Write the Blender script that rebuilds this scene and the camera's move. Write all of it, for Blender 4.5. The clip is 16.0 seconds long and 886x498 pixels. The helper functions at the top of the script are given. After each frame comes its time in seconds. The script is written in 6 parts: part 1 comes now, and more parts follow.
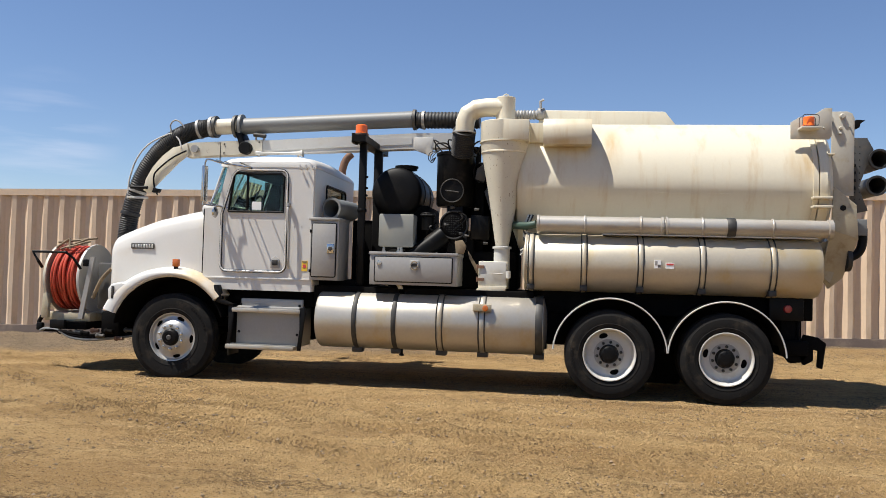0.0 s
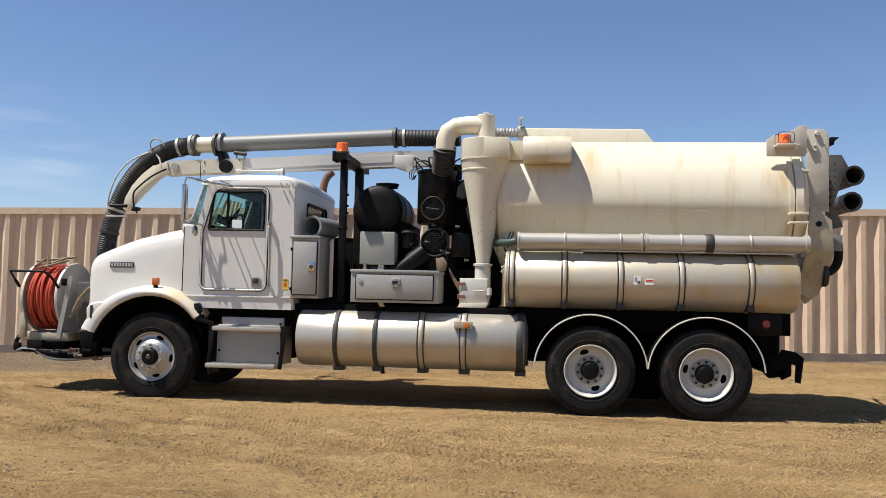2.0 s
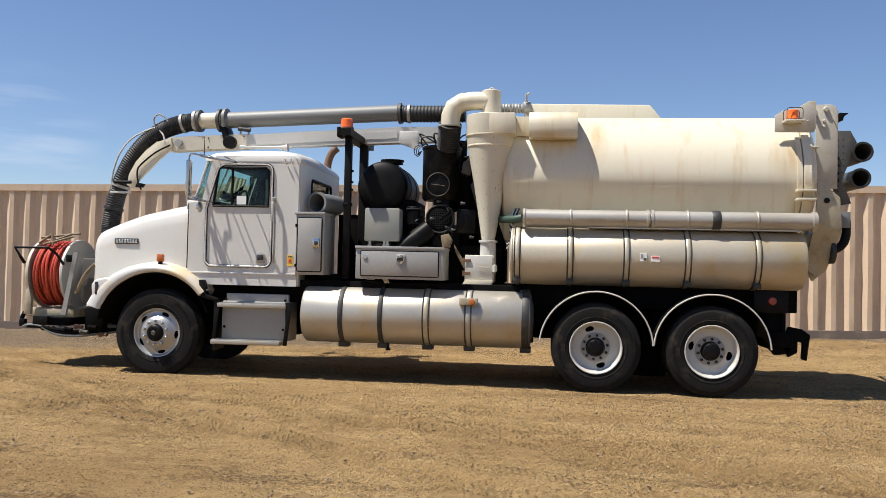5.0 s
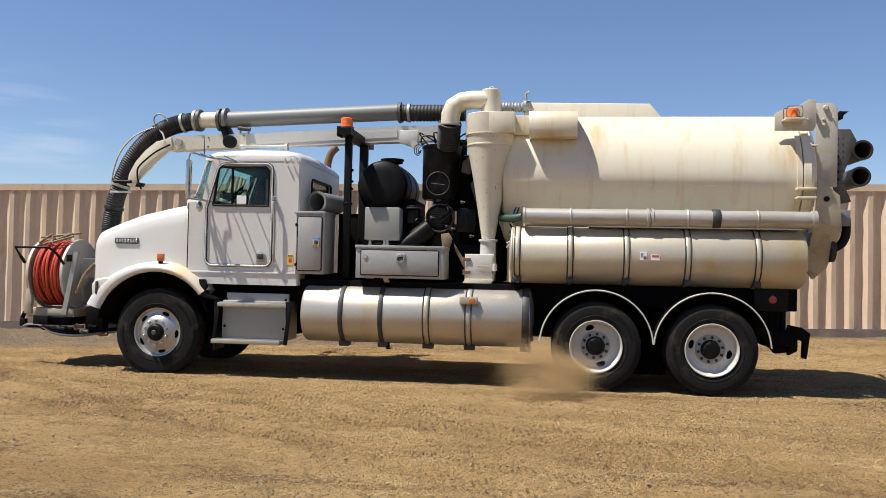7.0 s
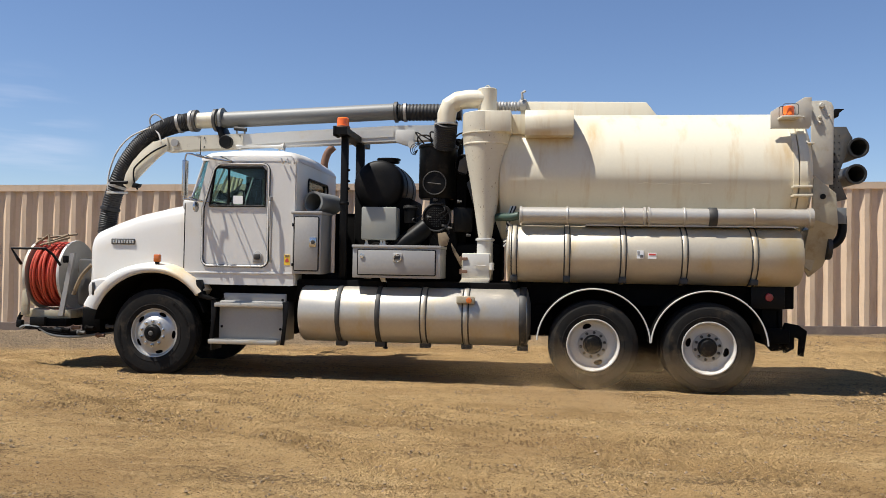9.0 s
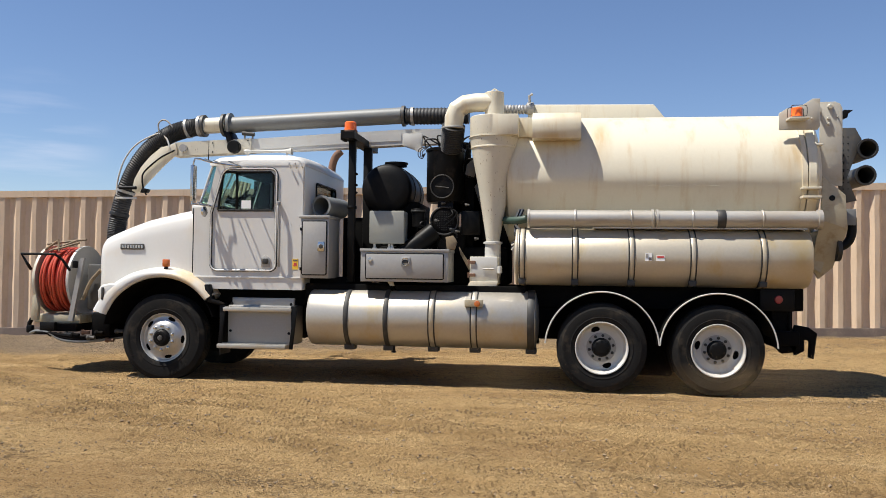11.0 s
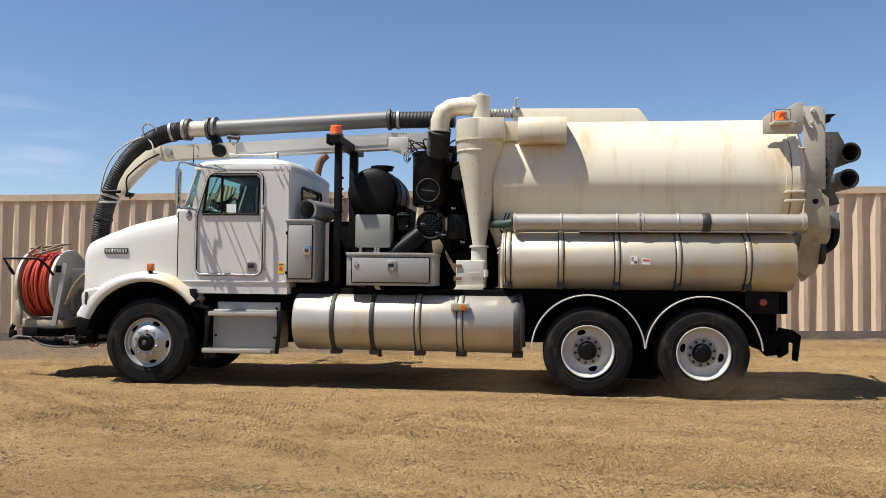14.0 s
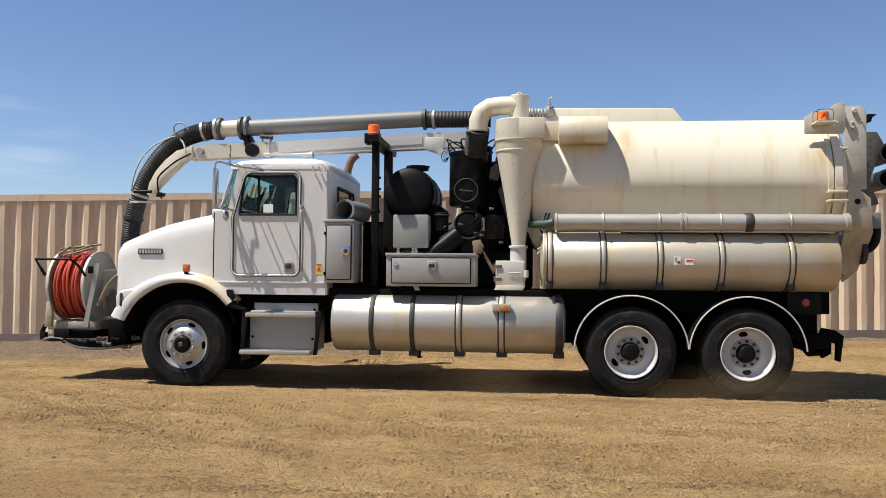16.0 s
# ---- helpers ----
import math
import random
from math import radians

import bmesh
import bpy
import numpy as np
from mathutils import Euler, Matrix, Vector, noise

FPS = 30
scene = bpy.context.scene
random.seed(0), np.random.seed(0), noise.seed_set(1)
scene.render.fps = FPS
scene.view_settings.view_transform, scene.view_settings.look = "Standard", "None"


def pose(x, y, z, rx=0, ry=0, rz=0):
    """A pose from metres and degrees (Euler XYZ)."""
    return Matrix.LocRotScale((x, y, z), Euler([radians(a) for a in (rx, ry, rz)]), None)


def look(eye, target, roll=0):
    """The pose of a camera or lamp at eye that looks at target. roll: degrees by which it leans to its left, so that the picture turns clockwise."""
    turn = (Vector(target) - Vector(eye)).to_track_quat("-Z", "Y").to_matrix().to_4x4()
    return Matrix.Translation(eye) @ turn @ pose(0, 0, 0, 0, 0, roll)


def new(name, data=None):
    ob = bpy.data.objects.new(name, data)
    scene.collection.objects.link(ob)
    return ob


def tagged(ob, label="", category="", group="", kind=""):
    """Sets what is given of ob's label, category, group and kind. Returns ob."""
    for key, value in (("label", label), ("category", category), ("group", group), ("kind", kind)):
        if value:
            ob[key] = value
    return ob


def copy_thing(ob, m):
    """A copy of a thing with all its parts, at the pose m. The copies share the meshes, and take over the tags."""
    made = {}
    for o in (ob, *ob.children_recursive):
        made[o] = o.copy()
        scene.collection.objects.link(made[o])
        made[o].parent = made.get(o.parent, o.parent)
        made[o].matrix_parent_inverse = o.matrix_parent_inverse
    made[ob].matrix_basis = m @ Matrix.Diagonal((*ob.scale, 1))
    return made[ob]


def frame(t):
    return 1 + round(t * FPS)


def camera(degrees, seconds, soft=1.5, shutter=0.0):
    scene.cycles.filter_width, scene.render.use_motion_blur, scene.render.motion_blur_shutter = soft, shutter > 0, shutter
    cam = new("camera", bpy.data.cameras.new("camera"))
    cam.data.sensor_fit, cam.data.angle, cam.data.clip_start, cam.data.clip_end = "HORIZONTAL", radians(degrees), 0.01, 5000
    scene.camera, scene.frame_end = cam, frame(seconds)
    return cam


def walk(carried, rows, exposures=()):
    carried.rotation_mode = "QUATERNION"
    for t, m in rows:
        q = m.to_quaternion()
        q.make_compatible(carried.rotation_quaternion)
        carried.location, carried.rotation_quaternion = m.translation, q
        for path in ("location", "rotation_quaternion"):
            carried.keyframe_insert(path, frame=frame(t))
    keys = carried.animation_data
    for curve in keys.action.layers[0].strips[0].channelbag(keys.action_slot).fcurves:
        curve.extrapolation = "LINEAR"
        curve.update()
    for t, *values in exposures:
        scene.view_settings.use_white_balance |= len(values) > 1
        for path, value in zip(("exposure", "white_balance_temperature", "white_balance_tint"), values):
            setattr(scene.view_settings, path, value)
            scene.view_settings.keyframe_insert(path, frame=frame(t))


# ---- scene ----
PATH = [
    (0.0, -0.564, -10.630, 1.467, 8.146, 1.733, -1.638),
    (0.5, -0.556, -10.657, 1.469, 7.998, 2.250, -1.784),
    (1.0, -0.547, -10.669, 1.474, 7.524, 2.852, -1.862),
    (1.5, -0.551, -10.666, 1.465, 7.094, 2.950, -1.674),
    (2.0, -0.553, -10.652, 1.472, 6.919, 2.902, -1.323),
    (2.5, -0.562, -10.638, 1.467, 6.863, 2.712, -1.279),
    (3.0, -0.561, -10.637, 1.464, 7.004, 2.117, -1.271),
    (3.5, -0.565, -10.626, 1.461, 7.151, 1.663, -1.223),
    (4.0, -0.569, -10.612, 1.461, 7.206, 1.396, -1.366),
    (6.5, -0.574, -10.616, 1.462, 7.179, 1.371, -1.380),
    (7.0, -0.569, -10.617, 1.464, 7.211, 1.302, -1.281),
    (7.5, -0.565, -10.614, 1.463, 6.974, 1.347, -1.135),
    (8.0, -0.564, -10.616, 1.463, 6.844, 1.231, -1.094),
    (8.5, -0.564, -10.614, 1.464, 6.881, 1.137, -0.977),
    (9.0, -0.559, -10.615, 1.467, 7.057, 1.247, -1.009),
    (9.5, -0.551, -10.623, 1.466, 7.282, 1.372, -0.940),
    (12.0, -0.555, -10.608, 1.465, 7.659, 1.573, -0.723),
    (12.5, -0.554, -10.612, 1.458, 7.520, 1.645, -0.734),
    (13.0, -0.558, -10.608, 1.457, 7.271, 1.623, -0.725),
    (13.5, -0.549, -10.609, 1.469, 6.957, 1.594, -0.694),
    (14.0, -0.555, -10.608, 1.461, 6.690, 1.769, -0.620),
    (14.5, -0.545, -10.608, 1.463, 6.580, 1.860, -0.580),
    (15.0, -0.551, -10.611, 1.459, 6.269, 1.906, -0.645),
    (15.5, -0.548, -10.611, 1.458, 6.189, 1.910, -0.660),
    (16.0, -0.545, -10.606, 1.460, 5.950, 1.783, -0.558),
]
EXPOSURE = 0.60
cam = camera(55.05, 16.0, soft=0.8)
walk(cam, [(t, pose(x, y, z, 90 + p, r, w)) for t, x, y, z, w, p, r in PATH], [(0.0, EXPOSURE), (16.0, EXPOSURE)])

# ---- sky and sun ----
SUN_FROM = Vector((-0.44, -0.195, 1.0)).normalized()
SUN_ELEV = math.asin(SUN_FROM.z)
SUN_AZ = math.atan2(SUN_FROM.x, SUN_FROM.y)


def make_world():
    w = bpy.data.worlds.new("sky")
    scene.world = w
    w.use_nodes = True
    nt = w.node_tree
    nt.nodes.clear()
    N, L = nt.nodes.new, nt.links.new
    out, bg, sky = N("ShaderNodeOutputWorld"), N("ShaderNodeBackground"), N("ShaderNodeTexSky")
    sky.sky_type, sky.sun_disc = "NISHITA", False
    sky.sun_elevation, sky.sun_rotation = SUN_ELEV, SUN_AZ
    sky.altitude, sky.air_density, sky.dust_density, sky.ozone_density = 200, 1.0, 0.0, 5.5
    bg.inputs["Strength"].default_value = 0.0755
    # thin high cloud, stretched level, in one quarter of the sky
    co, mp, nz, rp = N("ShaderNodeTexCoord"), N("ShaderNodeMapping"), N("ShaderNodeTexNoise"), N("ShaderNodeValToRGB")
    mp.inputs["Scale"].default_value = (5, 5, 42)
    nz.inputs["Scale"].default_value, nz.inputs["Detail"].default_value = 1.0, 6
    rp.color_ramp.elements[0].position, rp.color_ramp.elements[1].position = 0.47, 0.74
    L(co.outputs["Generated"], mp.inputs["Vector"])
    L(mp.outputs["Vector"], nz.inputs["Vector"])
    L(nz.outputs["Fac"], rp.inputs["Fac"])
    dist, near = N("ShaderNodeVectorMath"), N("ShaderNodeMapRange")
    dist.operation = "DISTANCE"
    dist.inputs[1].default_value = Vector((-0.547, 0.828, 0.130)).normalized()
    near.inputs["From Min"].default_value, near.inputs["From Max"].default_value = 0.08, 0.015
    near.inputs["To Min"].default_value, near.inputs["To Max"].default_value = 0.0, 0.42
    L(co.outputs["Generated"], dist.inputs[0])
    L(dist.outputs["Value"], near.inputs["Value"])
    mul, mix = N("ShaderNodeMath"), N("ShaderNodeMixRGB")
    mul.operation = "MULTIPLY"
    L(rp.outputs["Color"], mul.inputs[0])
    L(near.outputs["Result"], mul.inputs[1])
    mix.inputs["Color2"].default_value = (8.2, 8.6, 9.2, 1)
    L(mul.outputs[0], mix.inputs["Fac"])
    L(sky.outputs["Color"], mix.inputs["Color1"])
    tint = N("ShaderNodeMixRGB")
    tint.blend_type = "MULTIPLY"
    tint.inputs["Fac"].default_value = 1.0
    tint.inputs["Color2"].default_value = (1.035, 0.985, 1.03, 1)
    L(mix.outputs["Color"], tint.inputs["Color1"])
    L(tint.outputs["Color"], bg.inputs["Color"])
    L(bg.outputs["Background"], out.inputs["Surface"])
    sun = bpy.data.lights.new("sun", "SUN")
    sun.energy, sun.angle, sun.color = 5.0, radians(0.53), (1.0, 0.955, 0.88)
    ob = new("sun", sun)
    ob.matrix_world = look(SUN_FROM * 40, (0, 0, 0))


make_world()


# ---- materials ----
def material(name, color, rough=0.5, metal=0.0, dirt=None, dirt_amount=0.0, dirt_scale=2.0, grain=30.0, vary=0.08,
             bump=0.02, bump_scale=60.0, streak=(1, 1, 1), coat=0.0, rough_vary=0.12, dirt_at=0.5, spread=0.22, spec=0.5, spots=()):
    m = bpy.data.materials.new(name)
    m.use_nodes = True
    nt = m.node_tree
    N, L = nt.nodes.new, nt.links.new
    b = nt.nodes["Principled BSDF"]
    co = N("ShaderNodeTexCoord")
    fine, big = N("ShaderNodeTexNoise"), N("ShaderNodeTexNoise")
    mp = N("ShaderNodeMapping")
    mp.inputs["Scale"].default_value = streak
    L(co.outputs["Object"], mp.inputs["Vector"])
    L(co.outputs["Object"], fine.inputs["Vector"])
    L(mp.outputs["Vector"], big.inputs["Vector"])
    fine.inputs["Scale"].default_value, fine.inputs["Detail"].default_value = grain, 4
    big.inputs["Scale"].default_value, big.inputs["Detail"].default_value = dirt_scale, 7
    big.inputs["Roughness"].default_value = 0.62
    hsv, mr = N("ShaderNodeHueSaturation"), N("ShaderNodeMapRange")
    mr.inputs["To Min"].default_value, mr.inputs["To Max"].default_value = 1 - vary, 1 + vary
    L(fine.outputs["Fac"], mr.inputs["Value"])
    L(mr.outputs["Result"], hsv.inputs["Value"])
    hsv.inputs["Color"].default_value = (*color, 1)
    ramp, mix = N("ShaderNodeMapRange"), N("ShaderNodeMixRGB")
    ramp.interpolation_type = "SMOOTHSTEP"
    ramp.inputs["From Min"].default_value, ramp.inputs["From Max"].default_value = dirt_at, dirt_at + spread
    ramp.inputs["To Min"].default_value, ramp.inputs["To Max"].default_value = 0.0, dirt_amount
    L(big.outputs["Fac"], ramp.inputs["Value"])
    fac = ramp.outputs["Result"]
    # stains that sit at known places, broken up by the same noise
    for x, y, z, sx, sz, amount in spots:
        off, sc, ln, sp, nz, mu, mx = N("ShaderNodeVectorMath"), N("ShaderNodeVectorMath"), N("ShaderNodeVectorMath"), N("ShaderNodeMapRange"), N("ShaderNodeMapRange"), N("ShaderNodeMath"), N("ShaderNodeMath")
        off.operation, sc.operation, ln.operation, mu.operation, mx.operation = "SUBTRACT", "DIVIDE", "LENGTH", "MULTIPLY", "MAXIMUM"
        off.inputs[1].default_value, sc.inputs[1].default_value = (x, y, z), (sx, 0.6, sz)
        L(co.outputs["Object"], off.inputs[0])
        L(off.outputs[0], sc.inputs[0])
        L(sc.outputs[0], ln.inputs[0])
        sp.inputs["From Min"].default_value, sp.inputs["From Max"].default_value = 1.0, 0.2
        L(ln.outputs["Value"], sp.inputs["Value"])
        nz.inputs["From Min"].default_value, nz.inputs["From Max"].default_value = 0.38, 0.62
        L(big.outputs["Fac"], nz.inputs["Value"])
        nz.inputs["To Min"].default_value, nz.inputs["To Max"].default_value = 0.35 * amount, amount
        L(sp.outputs["Result"], mu.inputs[0])
        L(nz.outputs["Result"], mu.inputs[1])
        L(fac, mx.inputs[0])
        L(mu.outputs[0], mx.inputs[1])
        fac = mx.outputs[0]
    L(fac, mix.inputs["Fac"])
    L(hsv.outputs["Color"], mix.inputs["Color1"])
    mix.inputs["Color2"].default_value = (*(dirt or color), 1)
    L(mix.outputs["Color"], b.inputs["Base Color"])
    rr = N("ShaderNodeMapRange")
    rr.inputs["To Min"].default_value, rr.inputs["To Max"].default_value = max(0.03, rough - rough_vary), min(1, rough + rough_vary)
    L(big.outputs["Fac"], rr.inputs["Value"])
    L(rr.outputs["Result"], b.inputs["Roughness"])
    b.inputs["Metallic"].default_value = metal
    b.inputs["Specular IOR Level"].default_value = spec
    b.inputs["Coat Weight"].default_value = coat
    if bump:
        bn, bp = N("ShaderNodeTexNoise"), N("ShaderNodeBump")
        bn.inputs["Scale"].default_value, bn.inputs["Detail"].default_value = bump_scale, 5
        L(co.outputs["Object"], bn.inputs["Vector"])
        bp.inputs["Strength"].default_value, bp.inputs["Distance"].default_value = 0.6, bump
        L(bn.outputs["Fac"], bp.inputs["Height"])
        L(bp.outputs["Normal"], b.inputs["Normal"])
    return m


DUST = (0.42, 0.31, 0.19)
M = {
    "white": material("white_paint", (0.614, 0.600, 0.563), 0.36, dirt=(0.62, 0.52, 0.38), dirt_amount=0.4, dirt_scale=1.3, bump=0.0006, bump_scale=9, coat=0.1, vary=0.03, dirt_at=0.55),
    "fender": material("stained_white_paint", (0.614, 0.605, 0.572), 0.35, dirt=(0.62, 0.44, 0.20), dirt_amount=0.35, dirt_scale=3.2, bump=0.0006, bump_scale=9, vary=0.03, dirt_at=0.52, spots=[(-5.28, 0.05, 1.36, 0.55, 0.38, 1.0), (-5.05, 0.05, 1.1, 0.25, 0.3, 0.8)]),
    "cream": material("cream_paint", (0.621, 0.572, 0.446), 0.42, dirt=(0.46, 0.31, 0.135), dirt_amount=0.42, dirt_scale=2.8, streak=(2.2, 1, 0.3), bump=0.004, bump_scale=3.0, vary=0.04, dirt_at=0.50, spots=[(2.33, 0.4, 2.95, 0.22, 0.36, 0.95), (0.0, 0.4, 3.25, 0.18, 0.5, 0.85), (2.5, 0.5, 2.3, 0.2, 0.6, 0.7), (-0.3, 0.4, 3.5, 0.5, 0.3, 0.7), (-0.58, 0.3, 3.20, 0.45, 0.08, 0.8)]),
    "cream_worn": material("worn_cream_paint", (0.567, 0.525, 0.419), 0.45, dirt=(0.13, 0.08, 0.045), dirt_amount=0.9, dirt_scale=30, streak=(1.6, 1.6, 0.55), bump=0.001, vary=0.06, dirt_at=0.635, spread=0.04),
    "offwhite": material("aged_white_paint", (0.521, 0.512, 0.474), 0.42, dirt=(0.45, 0.36, 0.22), dirt_amount=0.5, dirt_scale=3, bump=0.001, vary=0.05),
    "alloy": material("dull_aluminium", (0.461, 0.427, 0.366), 0.42, 0.55, dirt=(0.44, 0.34, 0.19), dirt_amount=0.7, dirt_scale=2.6, streak=(1, 1, 0.5), bump=0.0015, bump_scale=6, rough_vary=0.15, spots=[(2.36, 0.1, 1.75, 0.25, 0.5, 0.9)]),
    "alloy_warm": material("dusty_aluminium", (0.50, 0.445, 0.345), 0.45, 0.35, dirt=(0.47, 0.35, 0.17), dirt_amount=0.75, dirt_scale=2.4, streak=(1, 1, 0.5), bump=0.0015, bump_scale=6, rough_vary=0.15, spots=[(2.36, 0.1, 1.78, 0.3, 0.5, 0.95)]),
    "alloy_box": material("brushed_aluminium", (0.345, 0.335, 0.315), 0.5, 0.25, dirt=(0.44, 0.38, 0.30), dirt_amount=0.3, dirt_scale=3, bump=0.0006, bump_scale=40),
    "grey_enamel": material("grey_green_enamel", (0.25, 0.252, 0.226), 0.45, dirt=(0.33, 0.30, 0.23), dirt_amount=0.4, dirt_scale=3, bump=0.0006, vary=0.04),
    "hinge_grey": material("grey_beige_paint", (0.446, 0.418, 0.351), 0.5, dirt=(0.34, 0.26, 0.15), dirt_amount=0.5, dirt_scale=4, bump=0.0008, vary=0.05),
    "tray": material("weathered_aluminium", (0.43, 0.405, 0.36), 0.42, 0.4, dirt=(0.30, 0.25, 0.19), dirt_amount=0.6, dirt_scale=4, streak=(0.3, 1, 1), bump=0.001, rough_vary=0.15),
    "door_tan": material("stained_tan_paint", (0.40, 0.35, 0.245), 0.5, dirt=(0.26, 0.19, 0.10), dirt_amount=0.8, dirt_scale=5, bump=0.0008, vary=0.06),
    "chrome": material("chrome", (0.55, 0.55, 0.54), 0.26, 1.0, dirt=(0.5, 0.45, 0.38), dirt_amount=0.25, bump=0, rough_vary=0.08),
    "black": material("black_paint", (0.0045, 0.0044, 0.0045), 0.5, spec=0.15, dirt=(0.03, 0.025, 0.02), dirt_amount=0.3, dirt_scale=3, bump=0.0008),
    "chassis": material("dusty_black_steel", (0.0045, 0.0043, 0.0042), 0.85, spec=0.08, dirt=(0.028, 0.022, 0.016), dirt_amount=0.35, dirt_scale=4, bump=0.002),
    "rubber": material("dusty_tyre_rubber", (0.012, 0.0115, 0.011), 0.85, spec=0.16, dirt=(0.06, 0.048, 0.034), dirt_amount=0.5, dirt_scale=6, bump=0.002, bump_scale=50, vary=0.15),
    "black_oily": material("oily_black_steel", (0.004, 0.0039, 0.0038), 0.42, spec=0.12, dirt=(0.035, 0.027, 0.02), dirt_amount=0.5, dirt_scale=6, bump=0.0012),
    "dark_steel": material("dirty_dark_steel", (0.075, 0.072, 0.066), 0.55, 0.2, dirt=(0.12, 0.095, 0.065), dirt_amount=0.6, dirt_scale=6, bump=0.001),
    "hose": material("black_hose_rubber", (0.016, 0.0155, 0.015), 0.62, dirt=(0.06, 0.05, 0.04), dirt_amount=0.3, dirt_scale=5, bump=0.001),
    "strap": material("dark_strap", (0.035, 0.034, 0.032), 0.6, 0.2, dirt=(0.15, 0.12, 0.085), dirt_amount=0.35, dirt_scale=8, bump=0.0008),
    "grey_pipe": material("grey_painted_pipe", (0.165, 0.17, 0.165), 0.5, dirt=(0.26, 0.25, 0.22), dirt_amount=0.35, dirt_scale=2, streak=(0.4, 1, 1), bump=0.0008),
    "rust": material("rusty_steel", (0.20, 0.11, 0.07), 0.75, 0.2, dirt=(0.09, 0.06, 0.05), dirt_amount=0.7, dirt_scale=8, bump=0.002),
    "red_hose": material("red_rubber_hose", (0.50, 0.062, 0.028), 0.5, dirt=(0.22, 0.06, 0.035), dirt_amount=0.65, dirt_scale=9, bump=0.001, vary=0.12),
    "wheel_white": material("white_wheel_paint", (0.521, 0.507, 0.470), 0.45, dirt=(0.38, 0.30, 0.2), dirt_amount=0.4, dirt_scale=6, bump=0.0008, vary=0.04),
    "wheel_alloy": material("polished_wheel_alloy", (0.45, 0.44, 0.42), 0.36, 0.6, dirt=(0.42, 0.36, 0.28), dirt_amount=0.4, dirt_scale=7, bump=0.0008),
    "amber": material("amber_lens", (0.52, 0.13, 0.02), 0.25, bump=0, coat=0.5),
    "orange": material("orange_beacon_lens", (0.95, 0.16, 0.01), 0.25, bump=0, coat=0.5),
    "red_lens": material("red_lens", (0.33, 0.015, 0.02), 0.25, bump=0, coat=0.4),
    "tan_steel": material("tan_painted_steel", (0.635, 0.485, 0.34), 0.6, dirt=(0.47, 0.325, 0.195), dirt_amount=0.55, dirt_scale=2.6, streak=(2, 2, 0.5), bump=0.012, bump_scale=3.2, vary=0.07, grain=14),
    "rail": material("brown_steel_rail", (0.20, 0.15, 0.12), 0.7, dirt=(0.36, 0.28, 0.2), dirt_amount=0.6, dirt_scale=3, bump=0.003),
    "yellow": material("yellow_sticker", (0.80, 0.52, 0.05), 0.5, bump=0, vary=0.03),
    "paper": material("white_paper", (0.8, 0.8, 0.78), 0.6, bump=0, vary=0.03),
    "ink": material("printed_ink", (0.10, 0.09, 0.09), 0.6, bump=0),
    "red_ink": material("red_ink", (0.55, 0.06, 0.05), 0.6, bump=0),
    "green_hose": material("green_hose", (0.03, 0.06, 0.042), 0.5, bump=0.001),
    "stone": material("stone", (0.25, 0.185, 0.12), 0.95, spec=0.03, dirt=(0.40, 0.29, 0.175), dirt_amount=0.7, dirt_scale=3, bump=0.004, vary=0.2),
    "tarp": material("grimy_brown_cover", (0.22, 0.165, 0.10), 0.8, dirt=(0.10, 0.075, 0.05), dirt_amount=0.7, dirt_scale=5, bump=0.004),
    "seat": material("grey_seat_cloth", (0.025, 0.025, 0.027), 0.9, bump=0.002),
}


def glass_material(name, tint, rough=0.02):
    m = bpy.data.materials.new(name)
    m.use_nodes = True
    b = m.node_tree.nodes["Principled BSDF"]
    b.inputs["Base Color"].default_value = (*tint, 1)
    b.inputs["Transmission Weight"].default_value = 1.0
    b.inputs["Roughness"].default_value = rough
    b.inputs["IOR"].default_value = 1.3
    return m


M["glass"] = glass_material("green_tinted_glass", (0.62, 0.80, 0.74))


# tyre tracks on the ground: offset at x = 0, slope, half-width, block spacing
TRACKS = [(-5.57, -0.67, 0.20, 0.10), (-4.64, -0.38, 0.22, 0.09), (-2.99, -0.10, 0.22, 0.11), (-3.19, -0.54, 0.22, 0.10), (-2.12, -0.22, 0.22, 0.10), (-1.70, 0.04, 0.2, 0.09), (-3.75, -0.46, 0.2, 0.09)]


